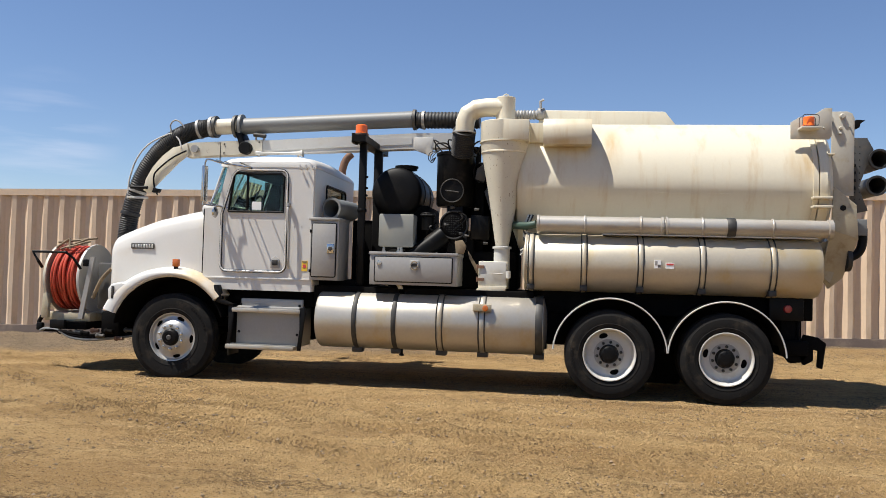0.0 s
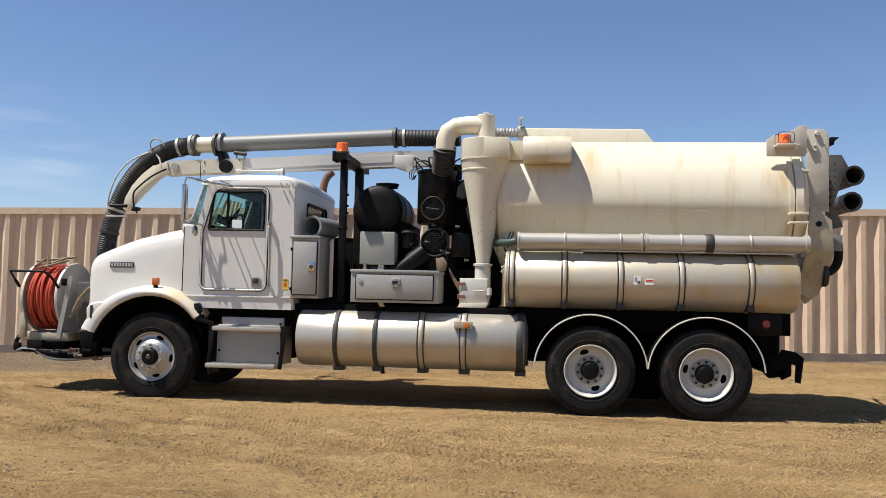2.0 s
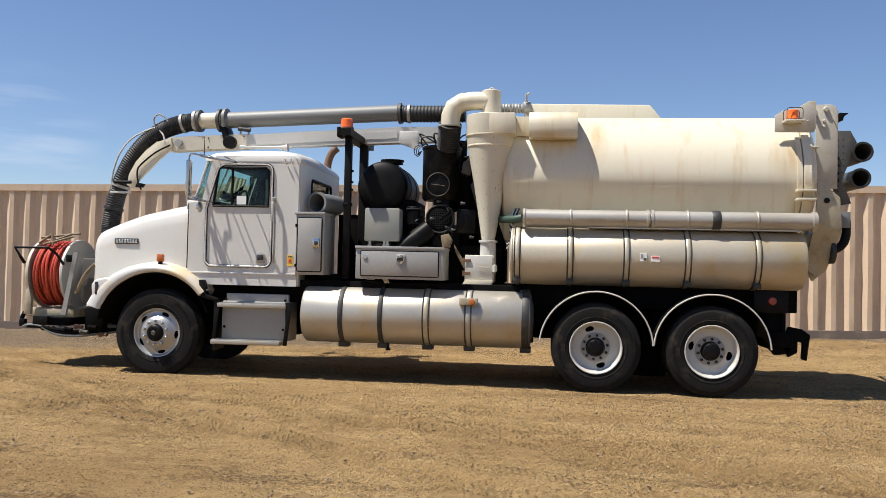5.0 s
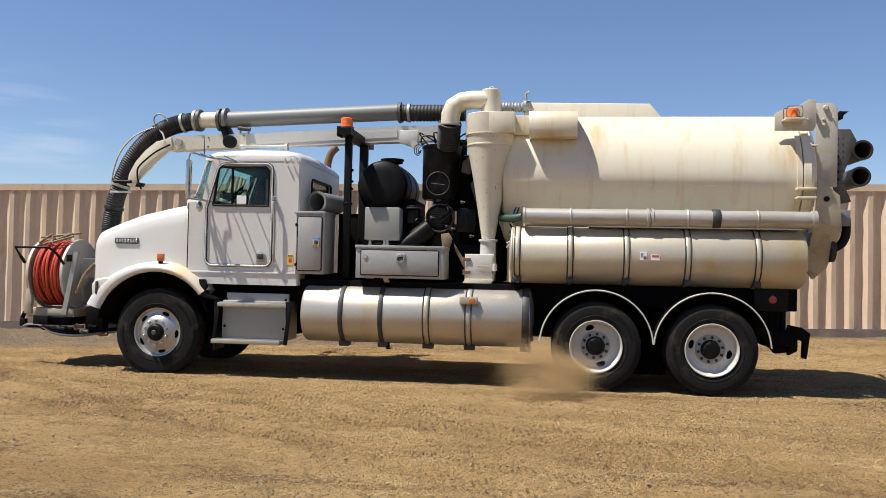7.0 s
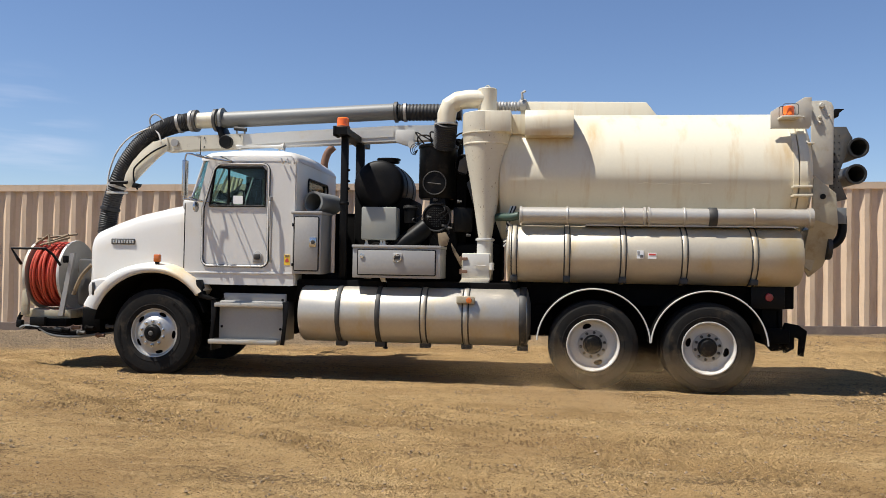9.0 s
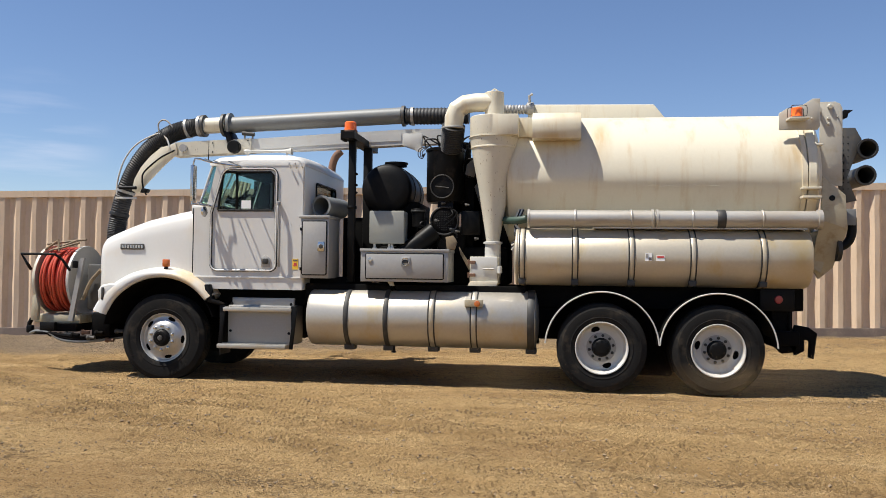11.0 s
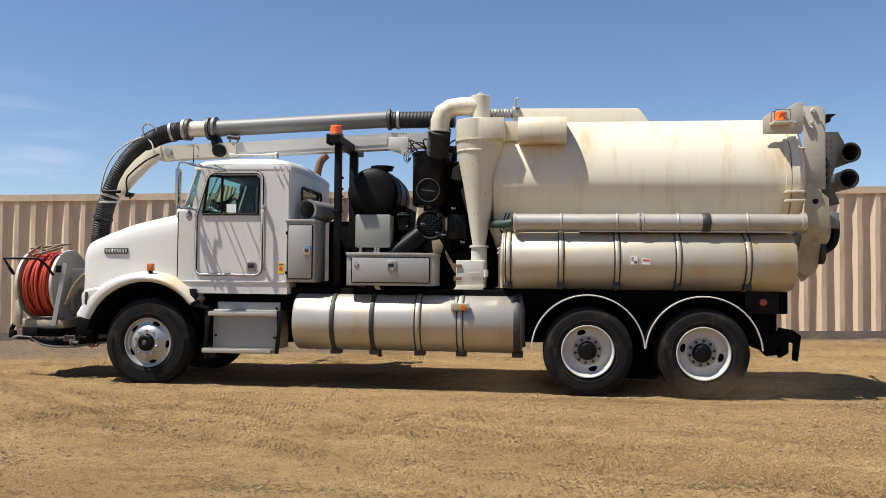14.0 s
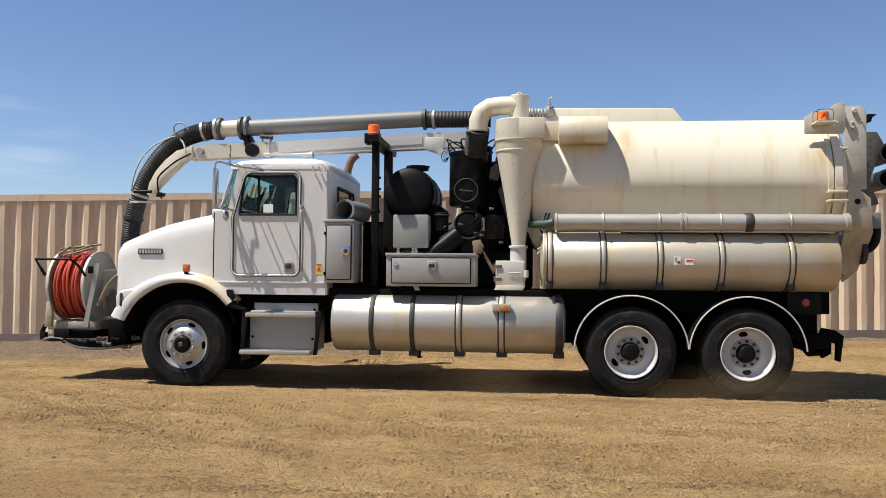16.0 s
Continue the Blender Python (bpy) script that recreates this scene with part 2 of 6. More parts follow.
def ground_material():
    m = bpy.data.materials.new("dry_dirt")
    m.use_nodes = True
    nt = m.node_tree
    N, L = nt.nodes.new, nt.links.new
    b = nt.nodes["Principled BSDF"]
    b.inputs["Roughness"].default_value = 0.95
    b.inputs["Specular IOR Level"].default_value = 0.15
    geo = N("ShaderNodeNewGeometry")

    def noise_at(scale, detail, stretch=(1, 1, 1), rot=0.0, rough=0.6):
        mp, n = N("ShaderNodeMapping"), N("ShaderNodeTexNoise")
        mp.inputs["Scale"].default_value = stretch
        mp.inputs["Rotation"].default_value = (0, 0, radians(rot))
        n.inputs["Scale"].default_value, n.inputs["Detail"].default_value, n.inputs["Roughness"].default_value = scale, detail, rough
        L(geo.outputs["Position"], mp.inputs["Vector"])
        L(mp.outputs["Vector"], n.inputs["Vector"])
        return n.outputs["Fac"]

    def ramped(fac, lo, hi, amount=1.0):
        r = N("ShaderNodeMapRange")
        r.interpolation_type = "SMOOTHSTEP"
        for k, v in (("From Min", lo), ("From Max", hi), ("To Min", 0.0), ("To Max", amount)):
            r.inputs[k].default_value = v
        L(fac, r.inputs["Value"])
        return r.outputs["Result"]

    def mixed(fac, a, c):
        x = N("ShaderNodeMixRGB")
        L(fac, x.inputs["Fac"])
        L(a, x.inputs["Color1"])
        x.inputs["Color2"].default_value = (*c, 1)
        return x.outputs["Color"]

    base = N("ShaderNodeRGB")
    base.outputs[0].default_value = (0.526, 0.347, 0.158, 1)
    col = mixed(ramped(noise_at(0.7, 6, (0.45, 1.6, 1), 9), 0.42, 0.62, 0.85), base.outputs[0], (0.383, 0.236, 0.101))
    col = mixed(ramped(noise_at(2.6, 7, (0.25, 2.0, 1), 12), 0.5, 0.7, 0.6), col, (0.617, 0.427, 0.213))
    col = mixed(ramped(noise_at(7, 8, (0.8, 1.3, 1), 0, 0.78), 0.50, 0.64, 0.55), col, (0.195, 0.118, 0.053))
    col = mixed(ramped(noise_at(55, 4, (1, 1, 1), 0, 0.7), 0.56, 0.62, 0.8), col, (0.085, 0.055, 0.03))
    col = mixed(ramped(noise_at(70, 4, (1, 1, 1), 0, 0.7), 0.55, 0.62, 0.5), col, (0.619, 0.459, 0.251))
    # grey gravel strip along the fence, broken by noise
    sep, add = N("ShaderNodeSeparateXYZ"), N("ShaderNodeMath")
    L(geo.outputs["Position"], sep.inputs[0])
    add.operation = "MULTIPLY_ADD"
    add.inputs[1].default_value = 2.2
    L(noise_at(1.4, 5, (0.5, 1.2, 1)), add.inputs[0])
    L(sep.outputs["Y"], add.inputs[2])
    lean = N("ShaderNodeMath")
    lean.operation = "MULTIPLY_ADD"
    lean.inputs[1].default_value = -0.2
    L(sep.outputs["X"], lean.inputs[0])
    L(add.outputs[0], lean.inputs[2])
    grav = ramped(lean.outputs[0], 5.1, 6.1, 0.85)
    col = mixed(grav, col, (0.297, 0.225, 0.153))
    spk = N("ShaderNodeMath")
    spk.operation = "MULTIPLY"
    L(grav, spk.inputs[0])
    L(ramped(noise_at(34, 4, (1, 1, 1), 0, 0.75), 0.47, 0.6, 0.8), spk.inputs[1])
    col = mixed(spk.outputs[0], col, (0.085, 0.07, 0.055))
    L(col, b.inputs["Base Color"])
    # rows of tread-block prints along the tyre tracks
    def math_node(op, a, b=None, c=None):
        n = N("ShaderNodeMath")
        n.operation = op
        for i, v in enumerate((a, b, c)):
            if v is None:
                continue
            if isinstance(v, (int, float)):
                n.inputs[i].default_value = v
            else:
                L(v, n.inputs[i])
        return n.outputs[0]

    wob = noise_at(0.8, 3)
    lanes = None
    for y0, slope, width, step in TRACKS:
        d = math_node("SUBTRACT", sep.outputs["Y"], math_node("MULTIPLY_ADD", sep.outputs["X"], slope, y0))
        d = math_node("ABSOLUTE", math_node("ADD", d, math_node("MULTIPLY_ADD", wob, 0.5, -0.25)))
        lane = ramped(d, width * 1.5, width * 0.9)
        lanes = lane if lanes is None else math_node("MAXIMUM", lanes, lane)
    lanes = math_node("MULTIPLY", lanes, ramped(noise_at(1.7, 5, (0.35, 1.4, 1), 20), 0.36, 0.55, 0.55))
    col = mixed(lanes, col, (0.450, 0.288, 0.126))
    loose = math_node("MULTIPLY", ramped(noise_at(0.9, 4, (0.5, 1.5, 1), -8), 0.52, 0.66), ramped(noise_at(24, 5, (1, 1, 1), 0, 0.8), 0.46, 0.58, 0.75))
    col = mixed(math_node("MULTIPLY", loose, math_node("SUBTRACT", 1.0, lanes)), col, (0.12, 0.078, 0.042))
    prints = None
    for y0, slope, width, step in TRACKS:
        d = math_node("SUBTRACT", sep.outputs["Y"], math_node("MULTIPLY_ADD", sep.outputs["X"], slope, y0))
        d = math_node("ADD", d, math_node("MULTIPLY_ADD", wob, 0.5, -0.25))
        inside = math_node("LESS_THAN", math_node("ABSOLUTE", d), width)
        row = math_node("SINE", math_node("MULTIPLY", d, 88.0))
        blk = math_node("SINE", math_node("MULTIPLY_ADD", sep.outputs["X"], 11.0 / step, math_node("MULTIPLY", d, 14.0)))
        p = math_node("MULTIPLY", inside, math_node("GREATER_THAN", math_node("ADD", row, blk), 1.0))
        prints = p if prints is None else math_node("MAXIMUM", prints, p)
    prints = math_node("MULTIPLY", prints, ramped(noise_at(1.3, 6, (0.6, 1, 1), 0, 0.75), 0.44, 0.56))
    col = mixed(math_node("MULTIPLY", prints, 0.6), col, (0.17, 0.105, 0.05))
    L(col, b.inputs["Base Color"])
    prev = None
    for fac, d in ((prints, -0.03), (noise_at(5, 8, (0.5, 1.6, 1), 10, 0.75), 0.10), (noise_at(30, 6, (1, 1, 1), 0, 0.8), 0.11), (loose, 0.02), (noise_at(140, 3), 0.006)):
        bp = N("ShaderNodeBump")
        bp.invert = d < 0
        bp.inputs["Strength"].default_value, bp.inputs["Distance"].default_value = 0.9, abs(d)
        L(fac, bp.inputs["Height"])
        if prev:
            L(prev, bp.inputs["Normal"])
        prev = bp.outputs["Normal"]
    L(prev, b.inputs["Normal"])
    return m


M["ground"] = ground_material()


# ---- mesh tools ----
def part(name, bm, mat, parent=None, label="", smooth=38):
    me = bpy.data.meshes.new(name)
    bmesh.ops.recalc_face_normals(bm, faces=bm.faces)
    bm.to_mesh(me)
    bm.free()
    for mm in (mat if isinstance(mat, (list, tuple)) else [mat]):
        me.materials.append(M[mm] if isinstance(mm, str) else mm)
    if smooth:
        me.shade_smooth()
        me.set_sharp_from_angle(angle=radians(smooth))
    ob = new(name, me)
    if parent is not None:
        ob.parent = parent
    if label:
        tagged(ob, label)
    return ob


def bevelled(bm, geom_edges, w, seg=2):
    bmesh.ops.bevel(bm, geom=geom_edges, offset=w, segments=seg, profile=0.5, affect="EDGES", clamp_overlap=True)


def box(x0, x1, y0, y1, z0, z1, bev=0.01, seg=2, bm=None):
    own = bmesh.new()
    bmesh.ops.create_cube(own, size=1, matrix=Matrix.Translation(((x0 + x1) / 2, (y0 + y1) / 2, (z0 + z1) / 2)) @ Matrix.Diagonal((x1 - x0, y1 - y0, z1 - z0, 1)))
    if bev:
        bevelled(own, own.edges[:], bev, seg)
    return merged(bm, own)


def merged(bm, own):
    if bm is None:
        return own
    me = bpy.data.meshes.new("tmp")
    own.to_mesh(me)
    own.free()
    bm.from_mesh(me)
    bpy.data.meshes.remove(me)
    return bm


def sweep(pts, r, seg=16, bm=None, caps=True, hollow=0.0):
    """A tube along pts; r is one radius or one a point; hollow is a wall thickness for open ends."""
    bm = bm or bmesh.new()
    pts = [Vector(q) for q in pts]
    rs = r if isinstance(r, (list, tuple)) else [r] * len(pts)
    t = (pts[1] - pts[0]).normalized()
    u = t.orthogonal().normalized()
    rings = []
    for i, q in enumerate(pts):
        a = pts[max(i - 1, 0)]
        b = pts[min(i + 1, len(pts) - 1)]
        nt = (b - a)
        nt = nt.normalized() if nt.length > 1e-9 else t
        u = (u - nt * u.dot(nt)).normalized()
        v = nt.cross(u)
        rings.append([bm.verts.new(q + (u * math.cos(2 * math.pi * k / seg) + v * math.sin(2 * math.pi * k / seg)) * rs[i]) for k in range(seg)])
        t = nt
    for a, b in zip(rings, rings[1:]):
        for k in range(seg):
            bm.faces.new((a[k], a[(k + 1) % seg], b[(k + 1) % seg], b[k]))
    if hollow:
        inner = [[bm.verts.new(q + (w.co - q) * (1 - hollow / (w.co - q).length)) for w in ring] for ring, q in zip(rings, pts)]
        for a, b in zip(inner, inner[1:]):
            for k in range(seg):
                bm.faces.new((a[k], b[k], b[(k + 1) % seg], a[(k + 1) % seg]))
        for a, b in ((rings[0], inner[0]), (rings[-1], inner[-1])):
            for k in range(seg):
                bm.faces.new((a[k], b[k], b[(k + 1) % seg], a[(k + 1) % seg]))
    elif caps:
        bm.faces.new(rings[0])
        bm.faces.new(rings[-1])
    return bm


def lathe(profile, origin, axis="y", seg=48, bm=None, closed=False):
    """Turns (radius, height) pairs round an axis through origin."""
    bm = bm or bmesh.new()
    o = Vector(origin)
    ax = {"x": (Vector((0, 1, 0)), Vector((0, 0, 1)), Vector((1, 0, 0))), "y": (Vector((1, 0, 0)), Vector((0, 0, 1)), Vector((0, 1, 0))),
          "z": (Vector((1, 0, 0)), Vector((0, 1, 0)), Vector((0, 0, 1)))}[axis]
    rings = []
    for r, h in profile:
        if r < 1e-5:
            rings.append([bm.verts.new(o + ax[2] * h)])
        else:
            rings.append([bm.verts.new(o + ax[2] * h + (ax[0] * math.cos(2 * math.pi * k / seg) + ax[1] * math.sin(2 * math.pi * k / seg)) * r) for k in range(seg)])
    pairs = list(zip(rings, rings[1:])) + ([(rings[-1], rings[0])] if closed else [])
    for a, b in pairs:
        for k in range(seg):
            l = (k + 1) % seg
            if len(a) == 1 and len(b) == 1:
                continue
            if len(a) == 1:
                bm.faces.new((a[0], b[l], b[k]))
            elif len(b) == 1:
                bm.faces.new((a[k], a[l], b[0]))
            else:
                bm.faces.new((a[k], a[l], b[l], b[k]))
    return bm


def prism(poly, y0, y1, bev=0.0, seg=2, bm=None, hole=None):
    """A plate: polygon of (x, z) with an optional hole, from y0 to y1."""
    own = bmesh.new()
    if hole:
        ed = []
        for loop in (poly, hole):
            vs = [own.verts.new((x, y0, z)) for x, z in loop]
            ed += [own.edges.new((vs[i], vs[(i + 1) % len(vs)])) for i in range(len(vs))]
        bmesh.ops.triangle_fill(own, edges=ed, use_beauty=True)
    else:
        own.faces.new([own.verts.new((x, y0, z)) for x, z in poly])
    got = bmesh.ops.extrude_face_region(own, geom=own.faces[:])
    bmesh.ops.translate(own, vec=(0, y1 - y0, 0), verts=[g for g in got["geom"] if isinstance(g, bmesh.types.BMVert)])
    bmesh.ops.recalc_face_normals(own, faces=own.faces)
    if bev:
        bevelled(own, [e for e in own.edges if len(e.link_faces) == 2 and e.calc_face_angle() > 0.6], bev, seg)
    return merged(bm, own)


def loft(sections, bm=None, caps=True):
    bm = bm or bmesh.new()
    rings = [[bm.verts.new(c) for c in s] for s in sections]
    n = len(rings[0])
    for a, b in zip(rings, rings[1:]):
        for k in range(n):
            bm.faces.new((a[k], a[(k + 1) % n], b[(k + 1) % n], b[k]))
    if caps:
        bm.faces.new(rings[0])
        bm.faces.new(rings[-1])
    return bm


def spline(pts, n=8):
    """A smooth line through pts."""
    p = [Vector(q) for q in pts]
    out = []
    for i in range(len(p) - 1):
        a, b, c, d = p[max(i - 1, 0)], p[i], p[i + 1], p[min(i + 2, len(p) - 1)]
        for k in range(n):
            t = k / n
            out.append(0.5 * ((2 * b) + (c - a) * t + (2 * a - 5 * b + 4 * c - d) * t * t + (3 * b - 3 * c + d - a) * t ** 3))
    return out + [p[-1]]


def rounded(x0, x1, z0, z1, r, n=5):
    out = []
    for cx, cz, a in ((x1 - r, z0 + r, -90), (x1 - r, z1 - r, 0), (x0 + r, z1 - r, 90), (x0 + r, z0 + r, 180)):
        for k in range(n + 1):
            q = radians(a + 90 * k / n)
            out.append((cx + r * math.cos(q), cz + r * math.sin(q)))
    return out


def bolts(bm, places, r=0.008, axis="y", h=0.008):
    for q in places:
        lathe([(r, 0), (r, -h * 0.6), (r * 0.6, -h), (0, -h)], q, axis, 6, bm)
    return bm
# ---- ground ----
WALL_A, WALL_B = Vector((-11.2, 5.0)), Vector((5.47, 6.2))
WALL_DIR = (WALL_B - WALL_A).normalized()


def wall_base(x):
    return 0.09 + 0.27 * (x + 11.2) / 16.65


def make_ground():
    rng = np.random.RandomState(4)

    def soft(shape, cells):
        g = rng.rand(cells[0] + 3, cells[1] + 3)
        u, v = np.linspace(0, cells[0], shape[0]), np.linspace(0, cells[1], shape[1])
        i, j = u.astype(int), v.astype(int)
        fu, fv = (u - i)[:, None], (v - j)[None, :]
        fu, fv = fu * fu * (3 - 2 * fu), fv * fv * (3 - 2 * fv)
        a, b, c, d = g[i][:, j], g[i + 1][:, j], g[i][:, j + 1], g[i + 1][:, j + 1]
        return (a * (1 - fu) + b * fu) * (1 - fv) + (c * (1 - fu) + d * fu) * fv - 0.5

    xs = np.concatenate([[-900, -300, -90, -40, -22], np.arange(-13, 8.501, 0.031), [16, 40, 90, 300, 900]])
    ys = np.concatenate([[-900, -300, -90, -30, -14], np.arange(-7.6, 6.6, 0.027), [12, 40, 90, 300, 900]])
    X, Y = np.meshgrid(xs, ys, indexing="ij")
    sh = X.shape
    base = 0.09 + 0.27 * np.clip((X + 11.2) / 16.65, -0.2, 1.3)
    ramp = np.clip((Y - 1.9) / 3.4, 0, 1)
    Z = base * ramp * ramp * (3 - 2 * ramp)
    near = np.exp(-np.clip(np.abs(X) - 13, 0, None) ** 2 / 9) * np.exp(-np.clip(np.abs(Y) - 8.5, 0, None) ** 2 / 4)
    bumps = 0.045 * soft(sh, (30, 20)) + 0.035 * soft(sh, (110, 70)) + 0.034 * soft(sh, (420, 300)) * (0.6 + soft(sh, (40, 24))) + 0.030 * rng.rand(*sh) * (0.5 + soft(sh, (50, 34)))
    # tyre tracks: shallow ruts with cleat marks
    for y0, slope, w, cleat in TRACKS:
        d = Y - (y0 + slope * X)
        s = np.exp(-(d / w) ** 4)
        bumps += s * (-0.022 + 0.010 * np.sign(np.sin(2 * np.pi * (X + 0.7 * np.abs(d)) / cleat)) * (soft(sh, (40, 26)) > -0.1))
        bumps += 0.022 * np.exp(-((np.abs(d) - w * 1.25) / 0.07) ** 2)
    # a short stamp of ribs from a stationary tyre
    d = ((np.abs(X + 1.98) < 0.22) & (np.abs(Y + 2.73) < 0.30)).astype(float)
    bumps += d * 0.014 * np.sin(2 * np.pi * X / 0.09)
    under = np.exp(-((np.clip(np.abs(X + 2.2) - 4.6, 0, None)) ** 2 / 0.5)) * np.exp(-(np.clip(np.abs(Y - 1.24) - 1.3, 0, None)) ** 2 / 0.3)
    Z = Z + bumps * near * (1 - 0.75 * under) - 0.012
    n, m = sh
    verts = np.stack([X, Y, Z], -1).reshape(-1, 3)
    idx = np.arange(n * m).reshape(n, m)
    quads = np.stack([idx[:-1, :-1], idx[1:, :-1], idx[1:, 1:], idx[:-1, 1:]], -1).reshape(-1, 4)
    me = bpy.data.meshes.new("ground")
    me.from_pydata(verts.tolist(), [], quads.tolist())
    me.materials.append(M["ground"])
    me.shade_smooth()
    tagged(new("ground", me), "dry tan dirt yard with tyre tracks and gravel", "ground", kind="structure")


make_ground()


def scatter_stones(name, count, x0, x1, y0, y1, small, large, seed, label):
    rng = np.random.RandomState(seed)
    verts, faces = [], []
    oct_v = np.array([(1, 0, 0), (-1, 0, 0), (0, 1, 0), (0, -1, 0), (0, 0, 1), (0, 0, -1)], float)
    oct_f = [(0, 2, 4), (2, 1, 4), (1, 3, 4), (3, 0, 4), (2, 0, 5), (1, 2, 5), (3, 1, 5), (0, 3, 5)]
    for i in range(count):
        s = small + (large - small) * rng.rand() ** 4
        x, y = x0 + (x1 - x0) * rng.rand(), y0 + (y1 - y0) * rng.rand()
        if y0 > 0:
            # the gravel strip narrows towards the truck's tail
            y = max(y, min(5.6, 2.9 + 0.22 * (x + 7) * rng.rand()))
        r = min(max((y - 1.9) / 3.4, 0), 1)
        z = wall_base(x) * r * r * (3 - 2 * r) - 0.012
        a = rng.rand() * 6.28
        v = oct_v * (s * (0.7 + 0.6 * rng.rand(6, 1))) * (1, 0.8, 0.6)
        c, sn = math.cos(a), math.sin(a)
        b = len(verts)
        verts += [(x + q[0] * c - q[1] * sn, y + q[0] * sn + q[1] * c, z + q[2] + s * 0.25) for q in v]
        faces += [tuple(b + k for k in f) for f in oct_f]
    me = bpy.data.meshes.new(name)
    me.from_pydata(verts, [], faces)
    me.materials.append(M["stone"])
    tagged(new(name, me), label, "stones", kind="stuff")


# ---- fence of corrugated steel ----
def make_wall():
    pitch, depth, thick = 0.332, 0.072, 0.008
    a0, a1 = -7.0, 27.0
    flat, slant = 0.088, 0.078
    line = []
    s = a0
    while s < a1:
        line += [(s, 0), (s + flat, 0), (s + flat + slant, depth), (s + flat + slant + (pitch - flat - 2 * slant), depth)]
        s += pitch
    nrm = Vector((-WALL_DIR.y, WALL_DIR.x))

    def at(s, d, h):
        q = WALL_A + WALL_DIR * s + nrm * d
        return (q.x, q.y, wall_base(q.x) + h)

    rng = random.Random(7)
    bm = bmesh.new()
    levels = [0.13, 0.5, 0.95, 1.4, 1.9, 2.35, 2.74]
    for off, flip in ((0, False), (thick, True)):
        rows = []
        for i, h in enumerate(levels):
            rows.append([bm.verts.new(at(s + (rng.uniform(-0.006, 0.006) if 0 < i < 6 else 0), d + off + (rng.uniform(-0.012, 0.012) if 0 < i < 6 and not flip else 0), h)) for s, d in line])
        for lo, hi in zip(rows, rows[1:]):
            for k in range(len(line) - 1):
                f = (lo[k], lo[k + 1], hi[k + 1], hi[k])
                bm.faces.new(f[::-1] if flip else f)
    w = part("wall_back", bm, "tan_steel", smooth=20)
    tagged(w, "tan painted corrugated steel fence with small dents", "fence", kind="structure")

    def rail(name, h0, h1, d0, d1, mat, label):
        b = bmesh.new()
        loft([[at(s, d0, h0), at(s, d1, h0), at(s, d1, h1), at(s, d0, h1)] for s in (a0, 5.0, 10.0, 15.0, 20.0, a1)], b)
        tagged(part(name, b, mat, smooth=20), label, "fence rail", kind="structure")

    rail("trim_top", 2.73, 2.86, -0.012, 0.07, "tan_steel", "tan steel top rail of the fence")
    rail("trim_base", -0.15, 0.145, -0.03, 0.10, "rail", "brown steel base rail along the fence foot")


make_wall()

# ---- truck ----
CY = 1.24
truck = new("vacuum_truck")
tagged(truck, "white vacuum truck with cream tank standing on dry dirt", "truck")


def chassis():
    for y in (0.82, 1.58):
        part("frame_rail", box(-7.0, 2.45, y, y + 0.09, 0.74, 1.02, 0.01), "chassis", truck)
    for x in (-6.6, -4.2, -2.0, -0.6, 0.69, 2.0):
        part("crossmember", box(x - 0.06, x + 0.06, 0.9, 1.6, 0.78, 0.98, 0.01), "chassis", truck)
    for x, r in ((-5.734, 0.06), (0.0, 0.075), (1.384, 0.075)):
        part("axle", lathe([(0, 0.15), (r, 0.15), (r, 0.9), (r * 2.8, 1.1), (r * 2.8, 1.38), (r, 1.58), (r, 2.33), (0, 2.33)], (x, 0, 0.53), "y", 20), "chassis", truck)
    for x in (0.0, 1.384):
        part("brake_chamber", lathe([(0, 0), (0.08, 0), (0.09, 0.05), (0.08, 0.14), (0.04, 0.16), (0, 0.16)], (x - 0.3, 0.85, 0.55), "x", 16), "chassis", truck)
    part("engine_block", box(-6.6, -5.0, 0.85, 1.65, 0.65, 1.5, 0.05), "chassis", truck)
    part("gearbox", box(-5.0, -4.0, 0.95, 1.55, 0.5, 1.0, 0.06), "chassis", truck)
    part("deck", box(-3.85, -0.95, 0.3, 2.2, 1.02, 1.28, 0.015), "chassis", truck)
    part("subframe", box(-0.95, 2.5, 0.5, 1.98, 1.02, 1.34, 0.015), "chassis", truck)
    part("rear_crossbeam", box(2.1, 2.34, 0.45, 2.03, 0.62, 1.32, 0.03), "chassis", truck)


chassis()


def tyre_profile(R, W, rim_r):
    """(radius, offset) pairs round the tyre, from the bead outside to the bead inside; offset 0 is the outer face."""
    return [(rim_r, 0.035), (rim_r + 0.02, 0.012), (rim_r + 0.06, 0.0), (rim_r + 0.065, 0.004), (rim_r + 0.11, 0.0), (R - 0.07, 0.006), (R - 0.062, 0.012), (R - 0.03, 0.02), (R - 0.008, 0.032),
            (R, 0.05), (R, 0.085), (R - 0.012, 0.088), (R - 0.012, 0.098), (R, 0.101), (R, W / 2 - 0.006), (R - 0.012, W / 2 - 0.003), (R - 0.012, W / 2 + 0.003), (R, W / 2 + 0.006),
            (R, W - 0.101), (R - 0.012, W - 0.098), (R - 0.012, W - 0.088), (R, W - 0.085), (R, W - 0.05), (R - 0.03, W - 0.02), (R - 0.07, W - 0.006), (rim_r + 0.06, W), (rim_r, W - 0.035), (rim_r - 0.02, W * 0.5)]


